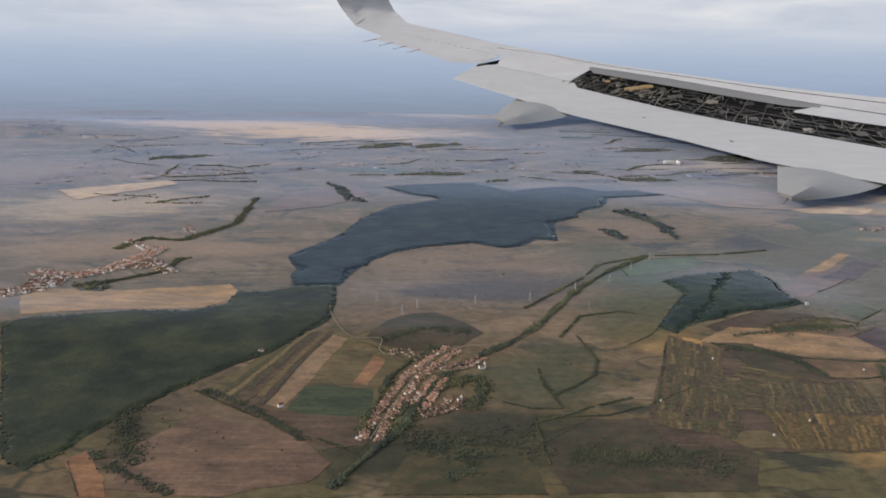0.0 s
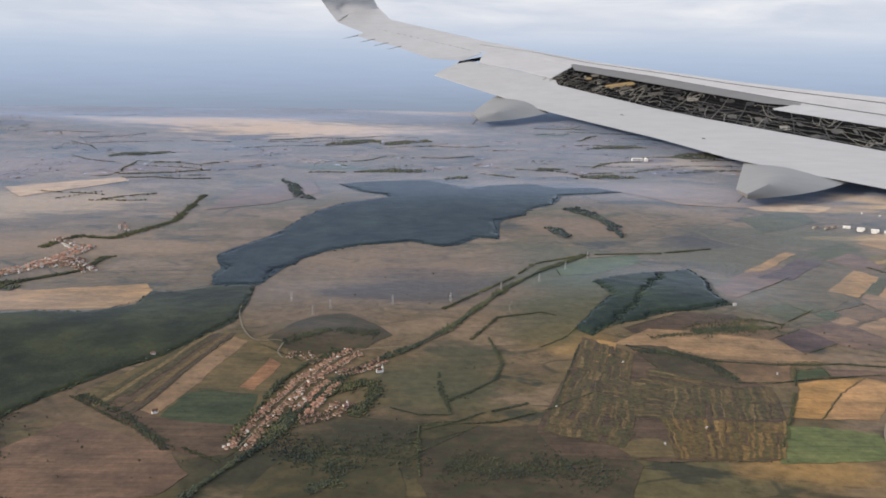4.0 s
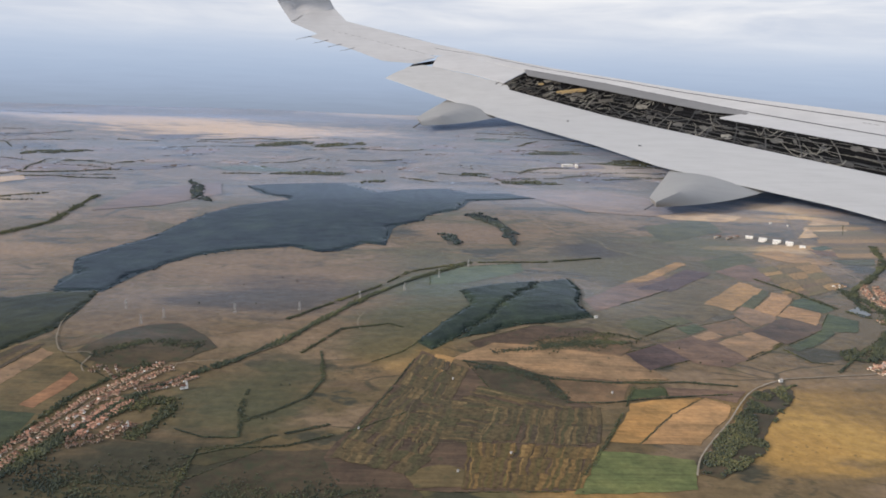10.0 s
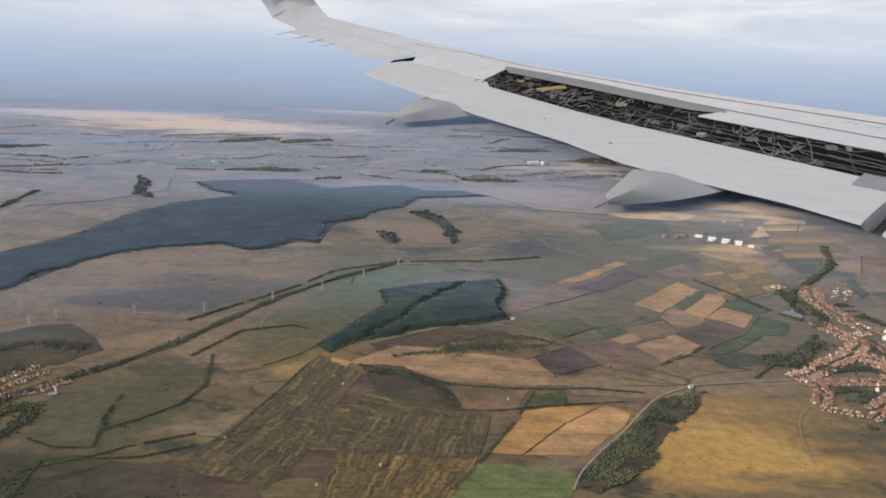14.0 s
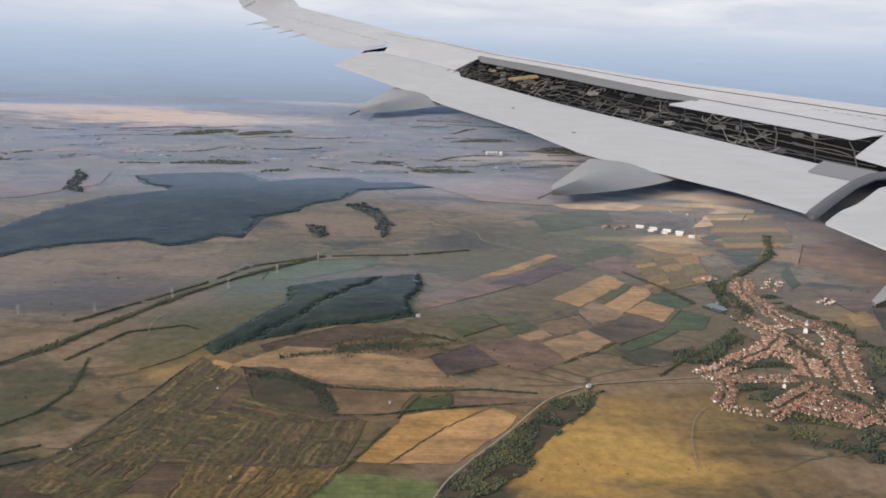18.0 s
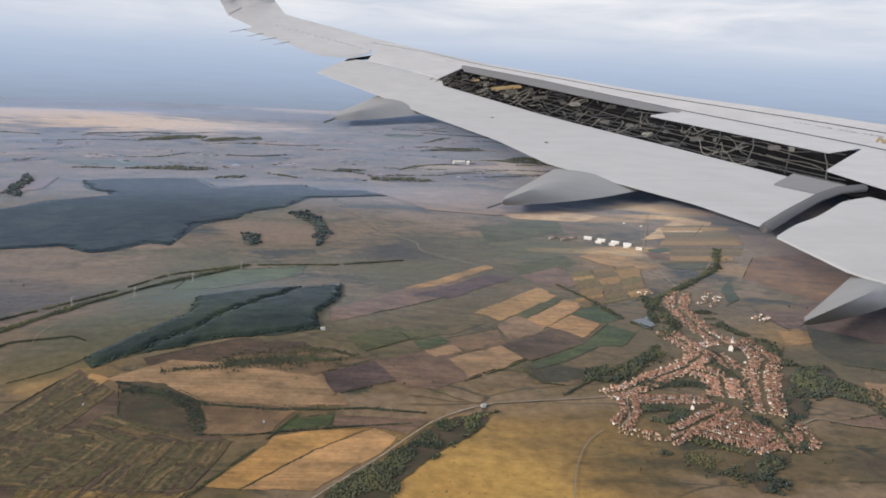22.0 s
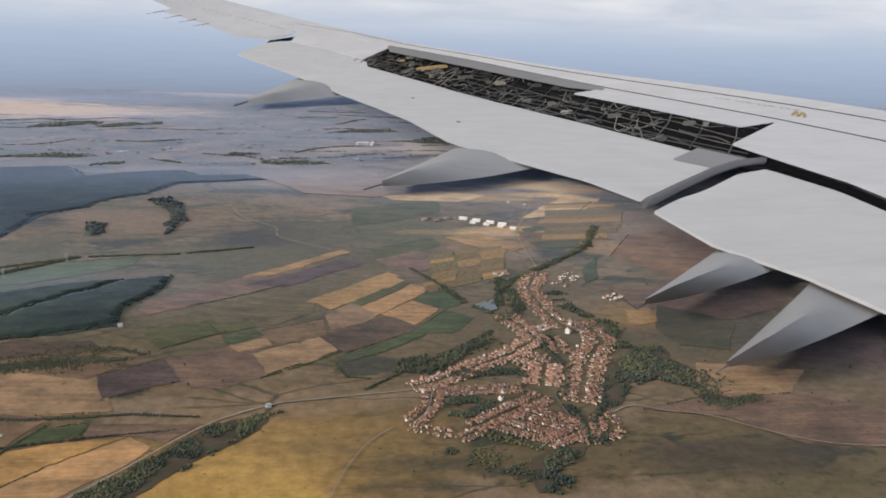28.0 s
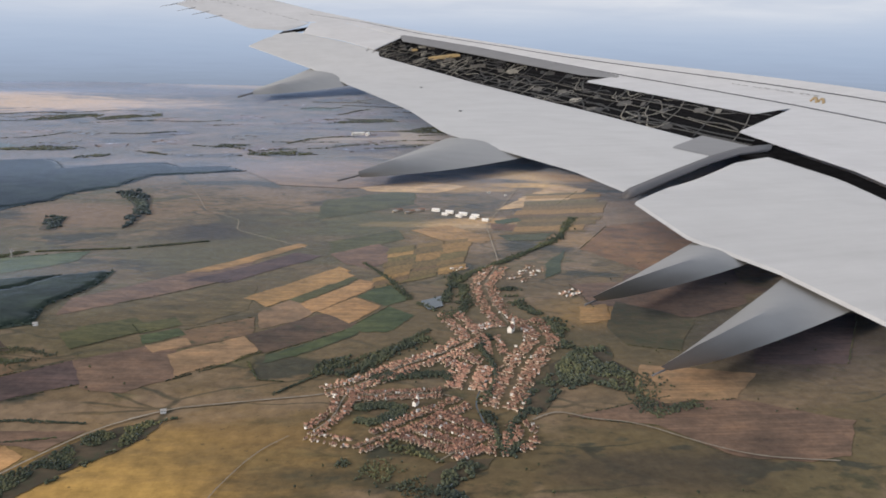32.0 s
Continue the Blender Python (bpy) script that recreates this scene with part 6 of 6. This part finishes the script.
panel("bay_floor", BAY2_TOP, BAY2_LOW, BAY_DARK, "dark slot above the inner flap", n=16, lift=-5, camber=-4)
panel("shroud", SHROUD_TOP, SHROUD_LOW, FLAP_GREY, "light grey shroud above the outer flap", n=40, lift=-4)
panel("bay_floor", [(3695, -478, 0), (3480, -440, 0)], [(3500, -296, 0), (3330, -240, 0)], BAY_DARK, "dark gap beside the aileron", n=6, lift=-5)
outer_flap = panel("outer_flap", FL_TOP, FL_TE, FLAP_GREY, "lowered light grey outer flap", n=100, rows_=16, camber=2.0, thick=3, nose=3, lift=-1)
inner_flap = panel("inner_flap", FI_TOP, FI_TE, FLAP_GREY, "lowered light grey inner flap", n=30, rows_=14, camber=2.0, thick=3, nose=3, lift=-1)
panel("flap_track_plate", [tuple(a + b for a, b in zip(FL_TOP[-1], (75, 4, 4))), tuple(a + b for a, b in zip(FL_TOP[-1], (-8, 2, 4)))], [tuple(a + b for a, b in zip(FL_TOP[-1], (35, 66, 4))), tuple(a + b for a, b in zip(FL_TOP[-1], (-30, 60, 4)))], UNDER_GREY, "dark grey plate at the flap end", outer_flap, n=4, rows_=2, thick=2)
tube("flap_seal", SEAL, 6.5, SEAL_RUBBER, "dark curved rubber seal between the flaps", taper=0.8)
# winglet, curved upwards
panel("winglet", WL_LOW, WL_MID, WING_GREY, "upturned winglet", n=10, rows_=4, thick=8)
panel("winglet_tip", WL_MID, WL_TOP, WING_GREY, "upturned winglet tip", n=10, rows_=4, thick=8)
for seam_line in (HINGE[4:], AIL_TOP[1:], [a.lerp(b, 0.42) for a, b in zip(spread(LE, us[2:-2]), spread(HINGE, us[2:-2]))]):
    tube("panel_gap", [(p[0], p[1], p[2] + 3.0) for p in seam_line], 0.9, LINE_GREY, "thin dark panel gap", n=40, sides=4)


for p in WICKS:
    tube("static_wick", [(p[0], p[1] - 20, p[2]), (p[0] + 15, p[1] + 75, p[2] - 12)], 2.2, LINE_GREY, "thin dark static wick", n=2, sides=4, taper=0.4)
for off in (0, 14):
    tube("tie_hook", [(461 + off, -497, 4), (457 + off, -497, 10), (449 + off, -493, 10), (445 + off, -493, 4)], 2.0, ACTUATOR, "small orange tie-down hook", n=8, sides=5)

# faint stencilled marks along the spoiler hinge, and small drain marks on the flap
for k in range(16):
    u0 = 470 + 13 * k + (8 if k % 4 == 0 else 0)
    tube("stencil_mark", [(u0, -512 + 0.01 * k, 10.2), (u0 + 8, -512, 10.2)], 0.45, STENCIL, "faint grey stencil bar", n=2, sides=4)
for u0, v0 in ((1050, -90), (700, -60)):
    tube("drain_mark", [(u0, v0, 5.0), (u0 + 6, v0 + 3, 5.0)], 0.9, LINE_GREY, "small dark drain mark", outer_flap, n=2, sides=4)

# pipes, cables and boxes in the open bay
_top, _low = resample(BAY_TOP, 60), resample(BAY_LOW, 60)
_r = random.Random(11)


def in_bay(a, t, up=-9.0):
    i = max(0, min(59, int(a * 60)))
    p = _top[i].lerp(_top[i + 1], a * 60 - i).lerp(_low[i].lerp(_low[i + 1], a * 60 - i), t)
    return p + Vector((0, 0, up))


def loop(a0, span, t0, swing, radius, mat, name, lab):
    """A cable or pipe with a soft bend, lying in the bay."""
    ph, turns = _r.uniform(0, 6.28), _r.uniform(0.5, 1.3)
    pts = [in_bay(min(0.985, a0 + span * j / 12), min(0.98, max(0.08, t0 + swing * math.sin(ph + turns * 6.28 * j / 12))), -6 + 2.5 * math.sin(ph + j * 0.5)) for j in range(13)]
    tube(name, pts, radius * 0.6 * (1 + 0.9 * (1 - a0)), mat, lab, n=14, sides=5)


for k in range(46):
    loop(_r.uniform(0.02, 0.93), _r.uniform(0.015, 0.05), _r.uniform(0.25, 0.9), _r.uniform(0.06, 0.22), _r.uniform(0.6, 1.2), CABLE_PALE, "cable", "pale sleeved cable")
for k in range(60):
    loop(_r.uniform(0.02, 0.92), _r.uniform(0.02, 0.07), _r.uniform(0.15, 0.95), _r.uniform(0.02, 0.12), _r.uniform(0.8, 1.8), CABLE_DARK if k % 3 else BAY_METAL, "pipe", "dark pipe")
for t0, rad, mat in ((0.5, 1.0, BAY_METAL), (0.66, 0.8, CABLE_PALE), (0.8, 1.5, CABLE_DARK), (0.9, 1.3, BAY_METAL)):
    tube("pipe", [in_bay(0.01 + 0.97 * j / 24, t0 + 0.035 * math.sin(j * 0.9 + t0 * 9), -5) for j in range(25)], rad * 0.7, mat, "long hydraulic pipe along the bay", n=60, sides=5)
for k in range(24):
    a0 = 0.03 + 0.93 * k / 23
    tube("rib", [in_bay(a0, 0.05, -5), in_bay(a0 + 0.006, 0.5, -7), in_bay(a0 + 0.004, 0.97, -4)], 0.9 * (1 + 0.8 * (1 - a0)), BAY_METAL if k % 2 else CABLE_DARK, "dark metal rib in the bay", n=6, sides=4)
for k in range(46):
    a0 = 0.04 + 0.9 * k / 46 + _r.uniform(-0.01, 0.01)
    p = in_bay(a0, 0.45 if k == 15 else _r.uniform(0.2, 0.9), -7)
    bm = bmesh.new()
    s = (22 if k == 15 else _r.uniform(4, 11)) * (1 + 0.9 * (1 - a0))
    bmesh.ops.create_cube(bm, size=1.0, matrix=Matrix.Translation(p) @ Matrix.Rotation(_r.uniform(-0.3, 0.3), 4, "Z") @ Matrix.Diagonal((s, s * (2.6 if k == 15 else _r.uniform(0.8, 2.0)), 7, 1)))
    bmesh.ops.bevel(bm, geom=bm.edges[:], offset=1.2, segments=1, affect="EDGES")
    brass = k in (8, 15)
    part("actuator" if brass or k % 9 == 0 else "bracket", bm, ACTUATOR if brass else (CABLE_PALE if k % 9 == 0 else BAY_METAL if k % 3 else CABLE_DARK), wing, "brass-coloured actuator" if brass else "metal bracket in the bay")


# ---- the lie of the wing: level over the country along the inner span, rising gently towards the far tip ----
MIDWAY = Vector((306.7, 102.7, 212.9))


def lies(out, k=1.0):
    """The place of a point of the wing along a line of sight, k times as far off as the wing's own level."""
    inward = min(1.5, max(0.0, (math.degrees(math.atan2(out.x, out.y)) - 15) / 15))
    return MIDWAY + Vector((17.4, 5.6, -1.0)) * 4.2 * inward + out * rest(out) * k


def rest(out):
    """How far off the wing lies along a line of sight from the middle of the flight."""
    sloped = 1105.0 / (0.3 - out.z)
    if out.z >= 0:
        return min(4700.0, sloped)
    return ((-out.z / 187.0) ** 8 + sloped ** -8) ** (-1 / 8)


def lie_level(ob, old, base):
    """Lays a part of the wing down along its lines of sight, keeping its relief."""
    inv = old.inverted()
    for v in ob.data.vertices:
        out = (old @ v.co) - base
        out.normalize()
        far = rest(out)
        rise = abs(v.co.z)
        rise = math.copysign(2.2 * min(rise, 12.0) + 0.3 * max(0.0, rise - 12.0), v.co.z)
        v.co = inv @ lies(out, 1 - rise / far)
    ob.data.update()


for _ob in wing.children_recursive:
    lie_level(_ob, wing.matrix_world.copy(), Vector((367.6, 122.4, 209.3)))


def sight(bearing, dip):
    b, d = radians(bearing), radians(dip)
    return Vector((math.sin(b) * math.cos(d), math.cos(b) * math.cos(d), -math.sin(d)))


def fairing(top, left, crest, right, low_right, low_left, low, label):
    """A flap track fairing: a canoe under the flap with a crest along it and a blunt tip behind. Corners as bearing and dip."""
    bm = bmesh.new()
    inv = wing.matrix_world.inverted()
    top, left, crest, right, low_right, low_left, low = [sight(*p) for p in (top, left, crest, right, low_right, low_left, low)]
    n = 18
    rings = []
    for i in range(n + 1):
        s = 1.45 * i / n
        t = min(1.0, s)
        over = s - t
        a = top.lerp(left, t) + (left - top) * over
        c = low.lerp(low_left, t).lerp(low_left.lerp(low_right, t), t).lerp(low_left.lerp(low_right, t).lerp(low_right.lerp(right, t), t), t) + (right - low_right) * over
        m = top.lerp(low, 0.5).lerp(crest, t) + (crest - low) * over
        high = 0.10 * min(1.0, 0.45 + 1.6 * t) * (1 - t ** 6)
        row = []
        for j in range(9):
            u = j / 8
            p = a.lerp(m, u * 2) if u < 0.5 else m.lerp(c, u * 2 - 1)
            bulge = 1 - abs(2 * u - 1) ** 1.08
            p = p.normalized()
            row.append((p, 1.03 - high * bulge))
        back = [(p, 1.031 + 0.02 * (1 - abs(j / 4 - 1))) for j, (p, _) in enumerate(row)]
        rings.append([bm.verts.new(inv @ lies(p, d)) for p, d in row + back[::-1]])
    k = len(rings[0])
    for x, y in zip(rings, rings[1:]):
        for j in range(k):
            bm.faces.new((x[j], x[(j + 1) % k], y[(j + 1) % k], y[j]))
    bm.faces.new(rings[0][::-1])
    bm.faces.new(rings[-1])
    bmesh.ops.recalc_face_normals(bm, faces=bm.faces[:])
    for f in bm.faces:
        f.smooth = True
    for e in bm.edges:
        if len(e.link_faces) == 2 and e.calc_face_angle(0) > 0.6:
            e.smooth = False
    ob = part("flap_track_fairing", bm, FAIRING_SHADED, wing, label)
    p, q = low.lerp(top, 0.3).normalized(), (low + (low - low_left) * 0.3 + (low - top) * 0.25).normalized()
    tube("drain_pin", [inv @ lies(p, 1.03), inv @ lies(q, 1.02)], 0.0011 * rest(p), LINE_GREY, "thin dark pin", ob, n=2, sides=4)


fairing((-2.37, 3.72), (0.72, 2.13), (2.29, 2.64), (4.54, 3.28), (2.54, 3.84), (0.19, 4.21), (-2.28, 4.28), "long light grey flap track fairing")
fairing((12.42, 8.99), (15.45, 6.39), (17.54, 6.95), (20.97, 7.74), (18.59, 8.73), (16.04, 9.45), (12.56, 9.73), "long light grey flap track fairing")
fairing((30.77, 15.36), (32.96, 11.79), (34.58, 12.4), (36.13, 12.84), (34.45, 14.25), (32.36, 15.44), (30.92, 15.88), "light grey inner flap track fairing")
fairing((35.84, 18.44), (37.69, 13.76), (39.4, 14.43), (41.46, 15.21), (39.8, 16.7), (37.63, 18.33), (36.03, 18.96), "light grey inner flap track fairing")
